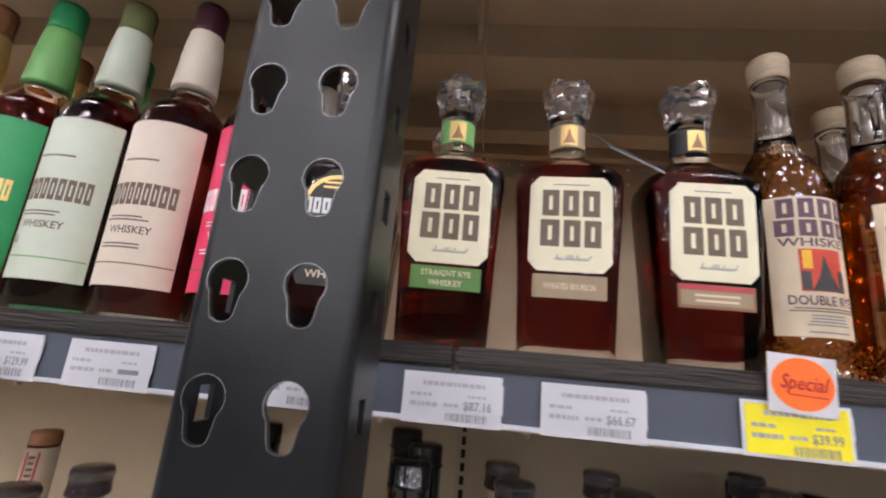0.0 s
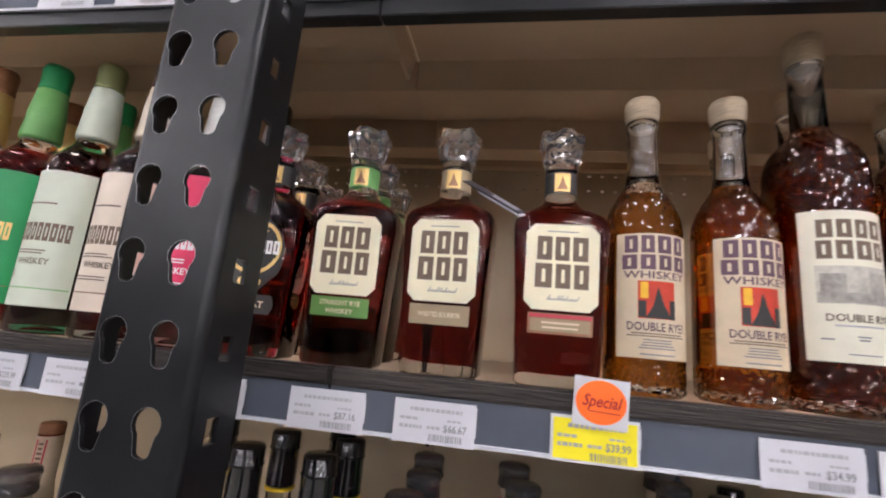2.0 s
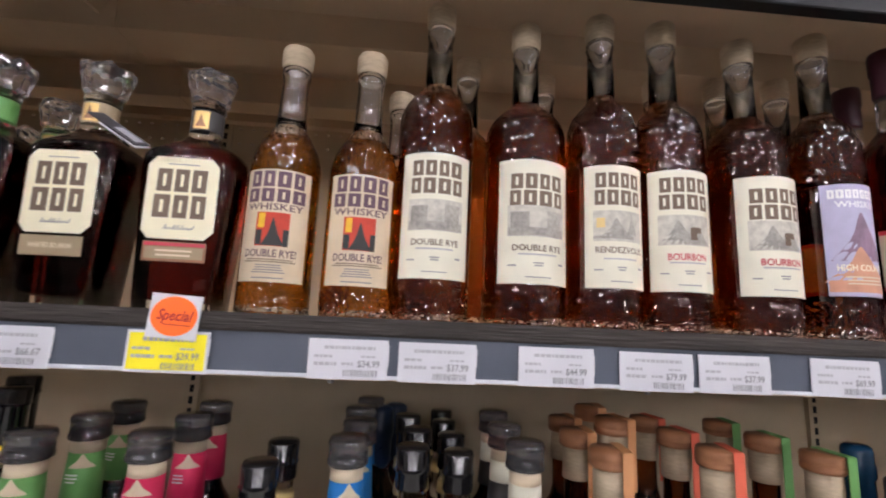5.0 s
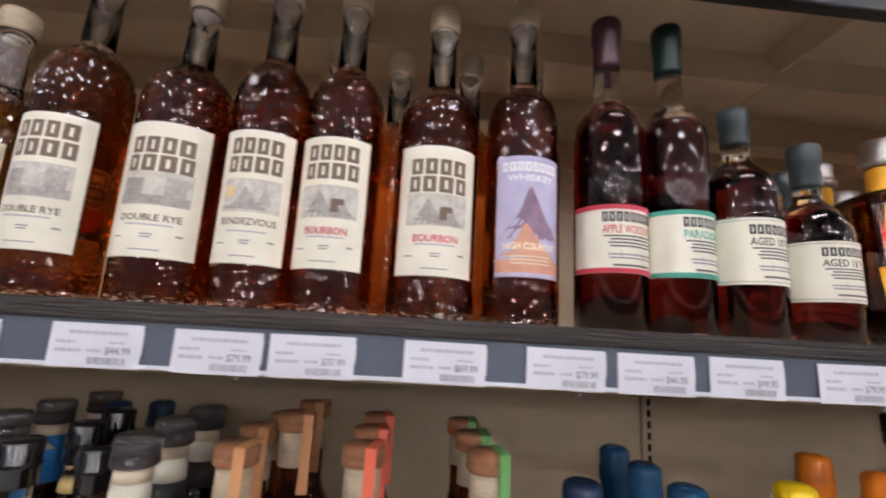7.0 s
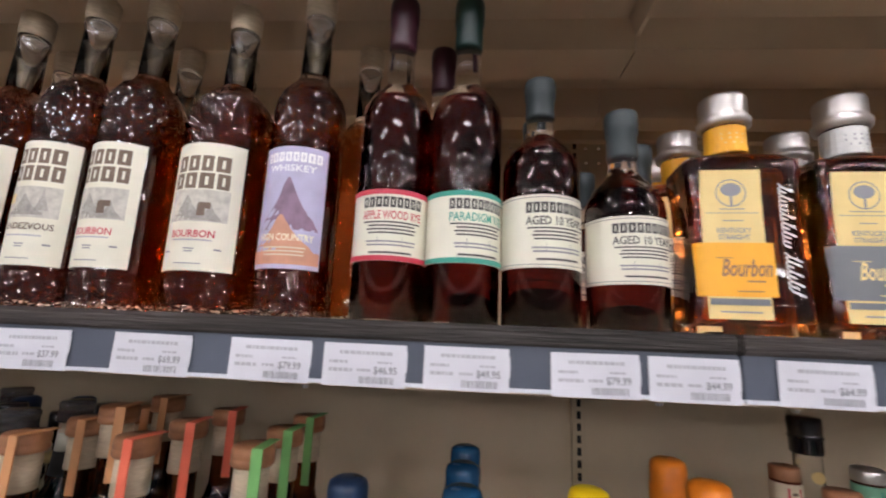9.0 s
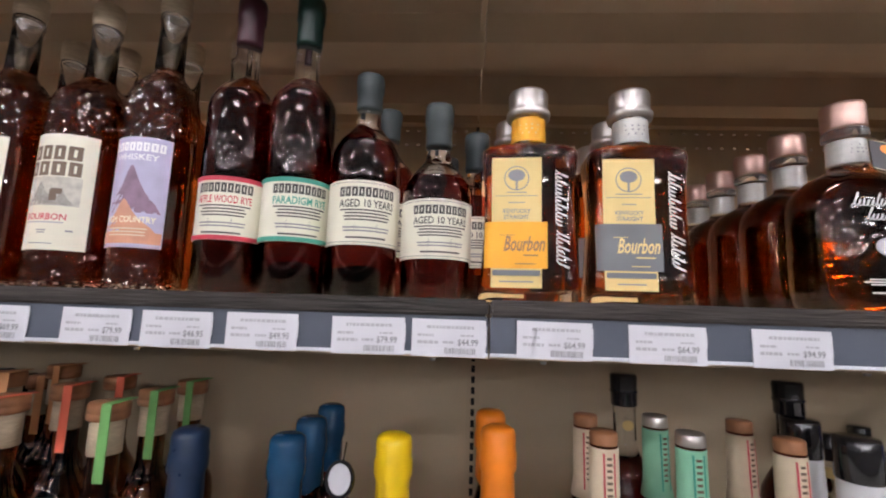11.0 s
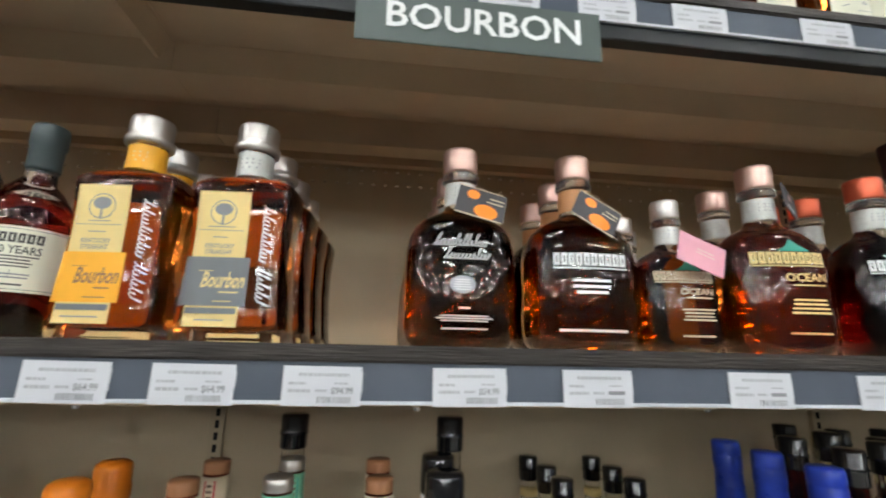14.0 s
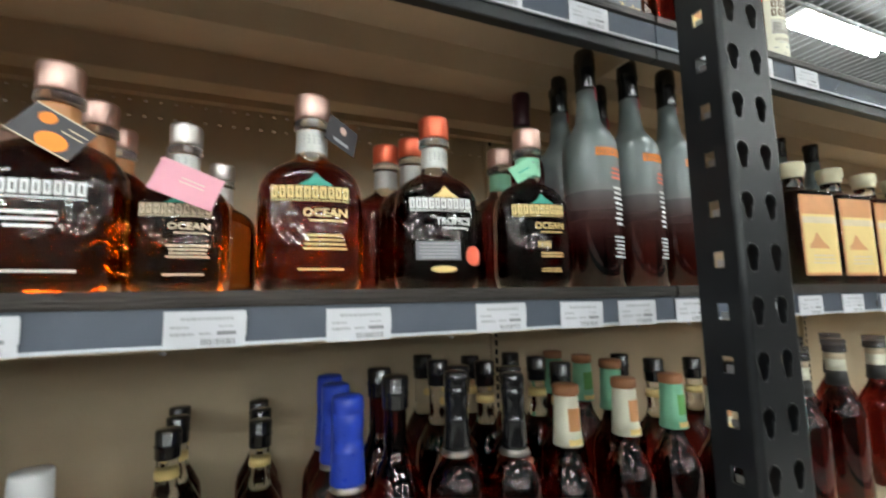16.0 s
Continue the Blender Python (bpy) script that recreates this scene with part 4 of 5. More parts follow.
for ob, x, y in ((wj1, -0.240, 0.155), (wj3, -0.125, 0.160), (wj4, -0.010, 0.150), (wj4, -0.05, 0.24)):
    copy_thing(ob, pose(x, y, SHELF, 0, 0, random.uniform(-10, 10)))


def flared_flask(label, band, seed):
    """Flat-fronted flask with a drawn-in waist, metal stopper and a coloured band."""
    rings = [(0.0, 0.048, 0.030, 7), (0.004, 0.0510, 0.0325, 7), (0.030, 0.0485, 0.031, 7), (0.075, 0.0455, 0.030, 7), (0.115, 0.0455, 0.030, 7), (0.150, 0.0490, 0.032, 7), (0.157, 0.0490, 0.032, 6),
             (0.163, 0.0440, 0.029, 4), (0.167, 0.0240, 0.020, 2.2), (0.170, 0.0180, 0.0180, 2), (0.196, 0.0172, 0.0172, 2), (0.199, 0.0180, 0.0180, 2)]
    b = bottle(label, rings, WHISKY, 0.160, floor_z=0.014, group="flared bourbon flasks", gap=0.003)
    turned("stopper", [(0.1992, 0.019), (0.201, 0.0230), (0.207, 0.0235), (0.209, 0.0210), (0.212, 0.0208), (0.227, 0.0212), (0.230, 0.0200)], CHROME, b, 28, "brushed metal stopper")
    label_sheet(b, rings, -0.052, 0.052, 0.1715, 0.1975, AMBER_BAND if band == "amber" else SILVER, [("lines", STRAW if band == "amber" else GREY_INK, 0, 0.1845, 0.020, 0.014, 3)], "neck_band", seed=2)
    tear = label_sheet(b, rings, -0.0375, 0.0115, 0.016, 0.147, STRAW, nz=12, seed=seed, label="straw label with a tree emblem",
                       items=[("disc", GREY_INK, -0.013, 0.126, 0.0125), ("disc", STRAW, -0.013, 0.126, 0.0115), ("disc", GREY_INK, -0.013, 0.129, 0.0085, 0.006), ("rect", GREY_INK, -0.013, 0.1195, 0.002, 0.010), ("rect", GREY_INK, -0.013, 0.108, 0.042, 0.0006), ("lines", GREY_INK, -0.013, 0.1115, 0.026, 0.002, 1),
                              ("text", GREY_INK, "KENTUCKY", -0.013, 0.0925, 0.0045, 0.027), ("text", GREY_INK, "STRAIGHT", -0.013, 0.0865, 0.0045, 0.025), ("lines", GREY_INK, -0.013, 0.101, 0.018, 0.002, 1), ("rect", GREY_BAND, -0.013, 0.0305, 0.046, 0.0055), ("lines", GREY_INK, -0.013, 0.022, 0.036, 0.003, 1)])
    paper, letters = (AMBER_BAND, RUSSET_LAB) if band == "amber" else (GREY_BAND, STRAW)
    label_sheet(b, rings, -0.0445, 0.0170, 0.0350, 0.0815, paper, name="band_label", nz=5, seed=seed, off=0.0013,
                items=[("text", letters, "Bourbon", -0.006, 0.0600, 0.0150, 0.040, 0.35), ("rect", letters, -0.022, 0.0680, 0.014, 0.0006), ("lines", letters, 0.001, 0.0480, 0.018, 0.003, 1), ("lines", letters, -0.004, 0.0395, 0.022, 0.002, 1)])
    bm = bmesh.new()
    put = lambda u, z: on_skin(rings, u, z, 0.0006)
    script_bm(bm, put, 0.0300, 0.104, 0.056, 0.0125, 7, True, 0.0010)
    script_bm(bm, put, 0.0310, 0.054, 0.034, 0.0135, 4, True, 0.0010)
    part("script_mark", bm, WHITE_INK, b, "white upright script mark")
    return b


wt1 = stand(flared_flask("flared bourbon flask with straw label and amber band", "amber", 21), 0.043, 0.070, SHELF, -5)
wt2 = stand(flared_flask("flared bourbon flask with straw label and grey band", "grey", 22), 0.152, 0.070, SHELF, -3)
for ob, x, y in ((wt1, 0.035, 0.150), (wt2, 0.156, 0.150), (wt2, 0.158, 0.230), (wt2, 0.159, 0.310), (wt1, 0.04, 0.230)):
    copy_plain(ob, pose(x, y, SHELF, 0, 0, -3))


def stout_flask(label, w, h, cap, neck, kind, liquid, seed):
    """Stout round-shouldered flask printed straight on the glass, with a metal-topped stopper."""
    d = w * 0.66
    s = h / 0.22
    prof = [(0.0, 0.80, 2.6), (0.003, 0.88, 2.7), (0.010, 0.96, 3), (0.022, 1.0, 3), (0.100, 0.985, 3), (0.115, 0.95, 2.9), (0.127, 0.85, 2.7), (0.136, 0.70, 2.5), (0.142, 0.52, 2.3)]
    rings = [(z * s, w * k, d * k, n) for z, k, n in prof] + [(0.147 * s, 0.0195 * s, 0.0195 * s, 2), (0.152 * s, 0.0168 * s, 0.0168 * s, 2), (0.181 * s, 0.0160 * s, 0.0160 * s, 2)]
    b = bottle(label, rings, liquid, 0.138 * s, RIPPLE, floor_z=0.009, group="stout flat bourbon flasks", gap=0.003)
    turned("stopper_collar", [(0.1815 * s, 0.0150 * s), (0.183 * s, 0.0200 * s), (0.190 * s, 0.0200 * s), (0.192 * s, 0.0180 * s)], CRYSTAL, b, 24, "clear collar")
    turned("stopper", [(0.1922 * s, 0.0185 * s), (0.194 * s, 0.0192 * s), (0.216 * s, 0.0196 * s), (0.2195 * s, 0.0185 * s)], cap, b, 24, "metal stopper top")
    label_sheet(b, rings, -0.045 * s, 0.045 * s, 0.1535 * s, 0.179 * s, neck, [("lines", GREY_INK, 0, 0.168 * s, 0.02, 0.012, 3)], "neck_band", seed=seed)
    items = []
    if kind == "reserve":
        items = [("script", WHITE_INK, -0.002, 0.108, 0.054, 0.014, 7, False, 0.0007), ("script", WHITE_INK, 0.004, 0.094, 0.046, 0.013, 6, False, 0.0007), ("disc", PALE_INK, -0.002, 0.063, 0.013, 0.009), ("lines", WHITE_INK, -0.002, 0.063, 0.019, 0.012, 5), ("lines", WHITE_INK, 0, 0.040, 0.014, 0.003, 1), ("lines", WHITE_INK, 0, 0.030, 0.060, 0.007, 3), ("rect", WHITE_INK, 0, 0.020, 0.045, 0.0012)]
    elif kind == "batch":
        items = [("blocks", WHITE_INK, 10, 0, 0.094, 0.076, 0.013), ("rect", WHITE_INK, 0, 0.085, 0.078, 0.0014), ("lines", WHITE_INK, 0, 0.066, 0.040, 0.018, 3), ("rect", WHITE_INK, 0, 0.0215, 0.070, 0.0024)]
    else:
        a = w / 0.058
        inkc = {"ocean": STRAW, "tropics": WHITE_INK, "rye": STRAW, "small": KRAFT}[kind]
        word = {"ocean": "OCEAN", "tropics": "TROPICS", "rye": "OCEAN", "small": "OCEAN"}[kind]
        items = [("blocks", inkc, 10, 0.0, 0.104 * s, 0.080 * a, 0.013 * s), ("rect", inkc, 0, 0.0955 * s, 0.080 * a, 0.0012), ("text", inkc, word, 0.016 * a, 0.083 * s, 0.0085 * s, 0.046 * a), ("lines", inkc, 0.018 * a, 0.0745 * s, 0.042 * a, 0.003, 1)]
        items += [("tri", TEAL_INK if kind != "tropics" else STRAW, 0.006 * a, 0.1115 * s, 0.036 * a, 0.014 * s)]
        if kind == "tropics":
            items += [("rect", GREY_INK, -0.004, 0.048, 0.054, 0.022), ("lines", PALE_INK, -0.004, 0.048, 0.05, 0.020, 5), ("disc", STRAW, 0.002, 0.026, 0.016, 0.004), ("disc", SALMON, 0.040, 0.042, 0.0105, 0.012)]
        elif kind == "rye":
            items += [("text", inkc, "RYE", 0.006 * a, 0.060, 0.0075, 0.018), ("lines", inkc, 0.016, 0.046, 0.036, 0.008, 2), ("lines", inkc, 0.014, 0.026, 0.030, 0.006, 2)]
        else:
            items += [("lines", inkc, 0.016 * a, 0.052 * s, 0.048 * a, 0.018 * s, 4), ("lines", inkc, 0.012 * a, 0.024 * s, 0.050 * a, 0.004, 1)]
    holder = tagged(b)
    ink(items, rings, 0.0004, holder, seed)
    return b


j_res = stand(stout_flask("stout bourbon flask with white script mark, copper stopper", 0.0585, 0.220, COPPER, SILVER, "reserve", WHISKY_FLASK, 31), 0.374, 0.070, SHELF, 0)
j_bat = stand(stout_flask("stout bourbon flask with white block mark, copper stopper", 0.0610, 0.221, COPPER, PEACH, "batch", WHISKY_FLASK, 32), 0.507, 0.071, SHELF, -2)
j_sml = stand(stout_flask("small stout bourbon flask with pink neck tag", 0.0450, 0.174, CHROME, SILVER, "small", WHISKY_FLASK, 33), 0.615, 0.066, SHELF, -6)
j_oce = stand(stout_flask("stout bourbon flask with gold block mark, copper stopper", 0.0575, 0.226, COPPER, SILVER, "ocean", WHISKY, 34), 0.741, 0.070, SHELF, -8)
j_tro = stand(stout_flask("stout bourbon flask with coral sticker, red stopper", 0.0540, 0.222, REDCAP, SILVER, "tropics", WHISKY_RED, 35), 0.893, 0.070, SHELF, -10)
j_rye = stand(stout_flask("stout dark rye flask with gold block mark, green tag", 0.0520, 0.225, COPPER, MINT, "rye", WHISKY_RED, 36), 1.035, 0.070, SHELF, -12)
for k in range(5):
    copy_plain(j_res, pose(0.376, 0.155 + 0.072 * k, SHELF, 0, 0, random.uniform(-4, 4)))
for ob, x, y in ((j_bat, 0.515, 0.155), (j_bat, 0.515, 0.24), (j_sml, 0.600, 0.140), (j_sml, 0.640, 0.200), (j_oce, 0.75, 0.155), (j_tro, 0.89, 0.150), (j_tro, 0.862, 0.19), (j_rye, 1.04, 0.155)):
    copy_plain(ob, pose(x, y, SHELF, 0, 0, random.uniform(-6, 6)))


def diamond_tag(x, y, z, w, h, rx, ry, rz, paper, items, label):
    t = tagged(new("neck_hang_tag"), label, "hang tag", "paper neck tags")
    t.matrix_basis = pose(x, y, z, rx, ry, rz)
    card = part("card", box_bm(-w / 2, w / 2, -0.0006, 0.0002, -h / 2, h / 2), paper, t)
    flat = [(-1, 10, 0.0, 9), (1, 10, 0.0, 9)]
    sets = {}
    for kind, material, *a in items:
        bm = sets.setdefault(material.name, (bmesh.new(), material))[0]
        put = flat_put(-0.0009 - 0.0001 * len(sets))
        if kind == "disc":
            disc_bm(bm, put, *a)
        else:
            u, zz, ww, hh = a
            sheet_bm(bm, put, u - ww / 2, u + ww / 2, zz - hh / 2, zz + hh / 2)
    for bm, material in sets.values():
        part("print", bm, material, card)
    return t


PUMP = [("disc", PUMPKIN, 0.006, -0.009, 0.0125, 0.009), ("disc", PUMPKIN, -0.010, 0.009, 0.007, 0.006), ("rect", KRAFT, 0.016, 0.009, 0.016, 0.0012), ("rect", KRAFT, 0.014, 0.004, 0.018, 0.0012), ("rect", KRAFT, 0.0, 0.0178, 0.052, 0.0012), ("rect", KRAFT, 0.0, -0.0178, 0.052, 0.0012)]
diamond_tag(0.391, 0.034, 1.580, 0.052, 0.036, -18, 14, 0, DARK_TAG, PUMP, "black hang tag printed with orange pumpkins")
diamond_tag(0.516, 0.034, 1.577, 0.052, 0.036, -18, 30, 0, DARK_TAG, PUMP, "black hang tag printed with orange pumpkins")
diamond_tag(0.623, 0.022, 1.535, 0.056, 0.034, -8, 20, 4, PINK, [("rect", BLUSH, 0.004, 0.004, 0.020, 0.001), ("rect", BLUSH, 0.004, 0.0, 0.022, 0.001)], "pink paper hang tag on a bottle neck")
diamond_tag(0.773, 0.058, 1.614, 0.044, 0.034, -6, 18, 30, DARK_TAG, [("rect", PALE_INK, 0.0, -0.010, 0.022, 0.004), ("disc", COPPER, 0.0, 0.006, 0.005)], "dark violet hang tag on a bottle neck")
diamond_tag(1.012, 0.045, 1.592, 0.036, 0.024, -10, -30, -10, MINT, [("rect", TEAL_INK, 0.0, 0.0, 0.018, 0.002)], "green paper hang tag on a bottle neck")


def frosted_tall(seed):
    prof = [(0.0, 0.037), (0.004, 0.041), (0.205, 0.041), (0.222, 0.0395), (0.236, 0.033), (0.246, 0.025), (0.257, 0.0195), (0.285, 0.0160), (0.308, 0.0148)]
    rings = round_rings(prof)
    b = tagged(new("whiskey_bottle"), "tall smoky green bottle with black capsule, orange print", "bottle", "tall smoky bottles")
    part("smoked_glass", loft_bm(rings, 28), FADING, b, "smoky frosted glass clearing to ruby at the foot", True)
    turned("capsule", [(0.3085, 0.0152), (0.311, 0.0160), (0.338, 0.0150), (0.341, 0.0166), (0.370, 0.0158), (0.375, 0.0130)], BLACKCAP, b)
    ink([("blocks", PUMPKIN, 7, 0.006, 0.200, 0.046, 0.012), ("lines", SALMON, 0.018, 0.168, 0.028, 0.020, 3), ("lines", WHITE_INK, 0.022, 0.120, 0.030, 0.060, 8), ("lines", WHITE_INK, 0.020, 0.060, 0.034, 0.034, 6), ("rect", CRIMSON, 0.008, 0.30, 0.006, 0.02)], rings, 0.0005, b, seed)
    return b


copy_thing(wj1, pose(1.105, 0.185, SHELF, 0, 0, 170))
dk = stand(frosted_tall(41), 1.155, 0.078, SHELF, -6)
for x, y in ((1.243, 0.078), (1.330, 0.078), (1.17, 0.165), (1.26, 0.165)):
    copy_thing(dk, pose(x, y, SHELF, 0, 0, random.uniform(-10, 4)))


def owl_bottle(label, paper, neckm, capm, liquid, seed):
    prof = [(0.0, 0.036), (0.004, 0.0395), (0.186, 0.0395), (0.198, 0.037), (0.208, 0.029), (0.218, 0.021), (0.228, 0.017), (0.262, 0.0155), (0.268, 0.0155)]
    rings = round_rings(prof)
    b = bottle(label, rings, liquid, 0.205, floor_z=0.014, group="round bottles beyond the upright")
    turned("neck_sleeve", [(0.229, 0.0204), (0.232, 0.0210), (0.262, 0.0190), (0.264, 0.0194), (0.296, 0.0158)], neckm, b)
    turned("capsule", [(0.2965, 0.0154), (0.300, 0.0162), (0.304, 0.0154), (0.324, 0.0160), (0.330, 0.0140)], capm, b)
    dark = GOLD_INK if paper is EMERALD else (BROWN_INK if paper is not ROSE else WHITE_INK)
    label_sheet(b, rings, -0.048, 0.048, 0.028, 0.178, paper, [("blocks", dark, 11, 0, 0.108, 0.074, 0.020), ("lines", dark, 0, 0.140, 0.036, 0.004, 1), ("lines", dark, 0.0, 0.086, 0.040, 0.006, 2), ("text", dark, "WHISKEY", 0.006, 0.076, 0.0065, 0.036), ("rect", GREENNECK if paper is SAGE else RUSSET_LAB, 0, 0.047, 0.092, 0.0012), ("text", dark, "10", -0.016, 0.062, 0.008) if paper is SAGE else ("lines", dark, 0, 0.062, 0.04, 0.006, 2)], seed=seed)
    return b


for x, y, a in ((-1.762, 0.075, ("round amber bottle with dark wooden top", KRAFT, GOLD_INK, CORK_RED, WHISKY_GOLD, 51)), (-1.672, 0.072, ("round whiskey bottle with emerald label and green capsule", EMERALD, GREENNECK, EMERALD, WHISKY_RED, 52)),
                (-1.590, 0.072, ("round whiskey bottle with pale sage label and olive capsule", SAGE, SAGE, OLIVECAP, WHISKY_RED, 53)), (-1.508, 0.072, ("round bourbon bottle with blush label and plum capsule", BLUSH, BLUSH, PLUMCAP, WHISKY_RED, 54)),
                (-1.422, 0.074, ("round whiskey bottle with rose red label", ROSE, SILVER, BLACKCAP, WHISKY_RED, 55))):
    b = stand(owl_bottle(*a), x, y, SHELF, -4)
    copy_thing(b, pose(x + 0.01, y + 0.09, SHELF, 0, 0, 6))


def tan_label_bottle(seed):
    rings = [(0.0, 0.047, 0.040, 8), (0.004, 0.050, 0.042, 8), (0.178, 0.050, 0.042, 8), (0.184, 0.044, 0.037, 5), (0.190, 0.021, 0.021, 2), (0.198, 0.0175, 0.0175, 2), (0.214, 0.0175, 0.0175, 2)]
    b = bottle("square bottle with tan landscape label and cream stopper", rings, WHISKY_RED, 0.180, floor_z=0.010, group="square bottles with tan labels")
    turned("stopper", [(0.2145, 0.0185), (0.217, 0.0200), (0.225, 0.0200), (0.227, 0.0228), (0.242, 0.0228), (0.245, 0.0210)], CREAM, b, 24, "cream turned stopper")
    label_sheet(b, rings, -0.045, 0.045, 0.020, 0.172, PEACH, [("rect", STRAW, 0, 0.080, 0.086, 0.11), ("rect", KRAFT, 0, 0.124, 0.086, 0.012), ("tri", PEACH, -0.012, 0.070, 0.060, 0.030), ("lines", KRAFT, 0, 0.05, 0.06, 0.02, 3)], seed=seed)
    return b


tl = stand(tan_label_bottle(61), 1.665, 0.080, SHELF, -7)
for x in (1.795, 1.925, 2.055):
    copy_thing(tl, pose(x, 0.080, SHELF, 0, 0, -7))
for x in (1.70, 1.83, 1.96):
    copy_thing(dk, pose(x, 0.19, SHELF, 0, 0, 4))

# ---- lower shelf: bottle tops ----
def low_bottle(kind, h, seed):
    """A round bottle of height h whose neck and top vary by kind."""
    names = {"ring": "dark bottle with black capsule and yellow ring", "green": "bottle with clear cap and green neck label", "pink": "bottle with clear cap and pink neck label", "blue": "bottle with clear cap and blue neck label", "dark": "dark bottle with black ribbed cap",
             "clear": "dark bottle with smoky clear cap and cream neck label", "peach": "bottle with wooden cap and peach neck strip", "salmon": "bottle with wooden cap and salmon neck strip", "greenstrip": "bottle with wooden cap and green neck strip", "navy": "bottle dipped in navy wax",
             "bluewax": "bottle dipped in blue wax", "yellow": "bottle dipped in yellow wax", "orange": "bottle dipped in orange wax", "tan": "bottle with tan striped neck label", "mint": "bottle with mint neck label", "white": "bottle with white plastic cap", "bw": "bottle with black cap and white neck",
             "cobalt": "bottle with cobalt blue foil capsule", "foil": "bottle with long black foil capsule", "cream": "bottle with wooden cap and cream framed neck label", "greenfoil": "bottle with wooden cap and green neck label", "gold": "dark red bottle with round gold label", "medal": "dark bottle with a round gold neck medal"}
    b = tagged(new("whiskey_bottle"), names[kind], "bottle", "bottles on the lower shelf")
    n0 = h - 0.085
    prof = [(0.0, 0.034), (0.004, 0.037), (n0 - 0.062, 0.037), (n0 - 0.045, 0.0345), (n0 - 0.028, 0.026), (n0 - 0.014, 0.0178), (n0, 0.0142), (h - 0.020, 0.0135), (h - 0.012, 0.0135)]
    if kind in ("navy", "bluewax", "yellow", "orange"):
        m = {"navy": NAVY, "bluewax": BLUEWAX, "yellow": YELWAX, "orange": ORAWAX}[kind]
        cut = n0 + 0.006
        part("glass_body", loft_bm(round_rings([p for p in prof if p[0] < cut] + [(cut, 0.0142)]), 20), BODY_RED, b, smooth=True)
        bm = loft_bm(round_rings([(cut + 0.0003, 0.0166), (cut + 0.004, 0.0176), (h - 0.045, 0.0168), (h - 0.040, 0.0192), (h - 0.026, 0.0192), (h - 0.022, 0.0180), (h - 0.008, 0.0182), (h - 0.003, 0.0168), (h, 0.012)]), 20)
        for v in bm.verts:
            if v.co.z < cut + 0.002:
                v.co.z += 0.004 * math.sin(3 * math.atan2(v.co.y, v.co.x) + seed)
        part("wax_capsule", bm, m, b, smooth=True)
        return b
    if kind in ("ring", "dark", "medal", "foil"):
        low_cut = n0 - 0.014
        part("glass_body", loft_bm(round_rings([p for p in prof if p[0] <= low_cut + 0.0001]), 20), BODY_RED, b, smooth=True)
        clear = part("glass_neck", loft_bm(round_rings([(low_cut + 0.0004, 0.0178)] + [p for p in prof if p[0] > low_cut + 0.001]), 20), GLASS, b, "clear glass neck", True)
        clear.visible_shadow = False
    else:
        part("glass_body", loft_bm(round_rings(prof), 20), BODY_DARK if kind in ("peach", "salmon", "greenstrip") else BODY_RED, b, smooth=True)
    sleeve = round_rings([(n0, 0.0150), (h, 0.0150)])

    def top(name, pr, m, label=""):
        turned(name, [(h + z, r) for z, r in pr], m, b, 18, label)
    if kind == "ring":
        top("capsule", [(-0.058, 0.0158), (-0.056, 0.0166), (-0.020, 0.0162), (-0.018, 0.0178), (-0.016, 0.0164), (-0.003, 0.0166), (0, 0.015)], BLACKCAP)
        top("yellow_ring", [(-0.0625, 0.0160), (-0.0620, 0.0168), (-0.0590, 0.0168), (-0.0586, 0.0160)], YELWAX)
    elif kind in ("green", "pink", "blue", "clear"):
        m = {"green": GREENNECK, "pink": ROSE, "blue": BLUENECK, "clear": IVORY}[kind]
        top("cap", [(-0.026, 0.0172), (-0.024, 0.0196), (-0.020, 0.0196), (-0.019, 0.0188), (-0.008, 0.0188), (-0.007, 0.0196), (-0.003, 0.0194), (0, 0.0176)], MATS["smoky_cap"])
        top("neck_label", [(-0.088, 0.0186), (-0.060 if kind == "clear" else -0.038, 0.0164 if kind == "clear" else 0.0158)], BLACK_LAB if kind == "clear" else m)
        if kind == "clear":
            top("cream_band", [(-0.0598, 0.0164), (-0.0382, 0.0158)], IVORY)
        top("neck_band", [(-0.0378, 0.0156), (-0.0264, 0.0152)], KRAFT)
        if kind != "clear":
            ink([("lines", WHITE_INK, -0.004, h - 0.062, 0.013, 0.010, 3), ("tri", KRAFT, 0.004, h - 0.052, 0.026, 0.014)], round_rings([(h - 0.088, 0.0186), (h - 0.038, 0.0158)]), 0.0004, b, seed)
    elif kind in ("peach", "salmon", "greenstrip"):
        m = {"peach": PEACH, "salmon": SALMON, "greenstrip": GREENNECK}[kind]
        top("cap", [(-0.018, 0.0180), (-0.016, 0.0195), (-0.0115, 0.0196), (-0.0105, 0.0187), (-0.0095, 0.0196), (-0.003, 0.0195), (0, 0.0180)], CORK_RED)
        top("cork_neck", [(-0.052, 0.0158), (-0.0184, 0.0158)], CORK)
        part("neck_strip", box_bm(0.0065, 0.0165, -0.0212, -0.0200, h - 0.075, h + 0.0006), m, b)
        part("strip_top", box_bm(0.0065, 0.0165, -0.0200, 0.0190, h + 0.0003, h + 0.0010), m, b)
    elif kind in ("tan", "mint"):
        m = {"tan": KRAFT, "mint": MINT}[kind]
        top("cap", [(-0.014, 0.0128), (-0.012, 0.0136), (-0.002, 0.0136), (0, 0.0126)], CORK_RED if kind == "tan" else CHROME)
        top("neck_label", [(-0.088, 0.0175), (-0.070, 0.0145), (-0.0145, 0.0142)], m)
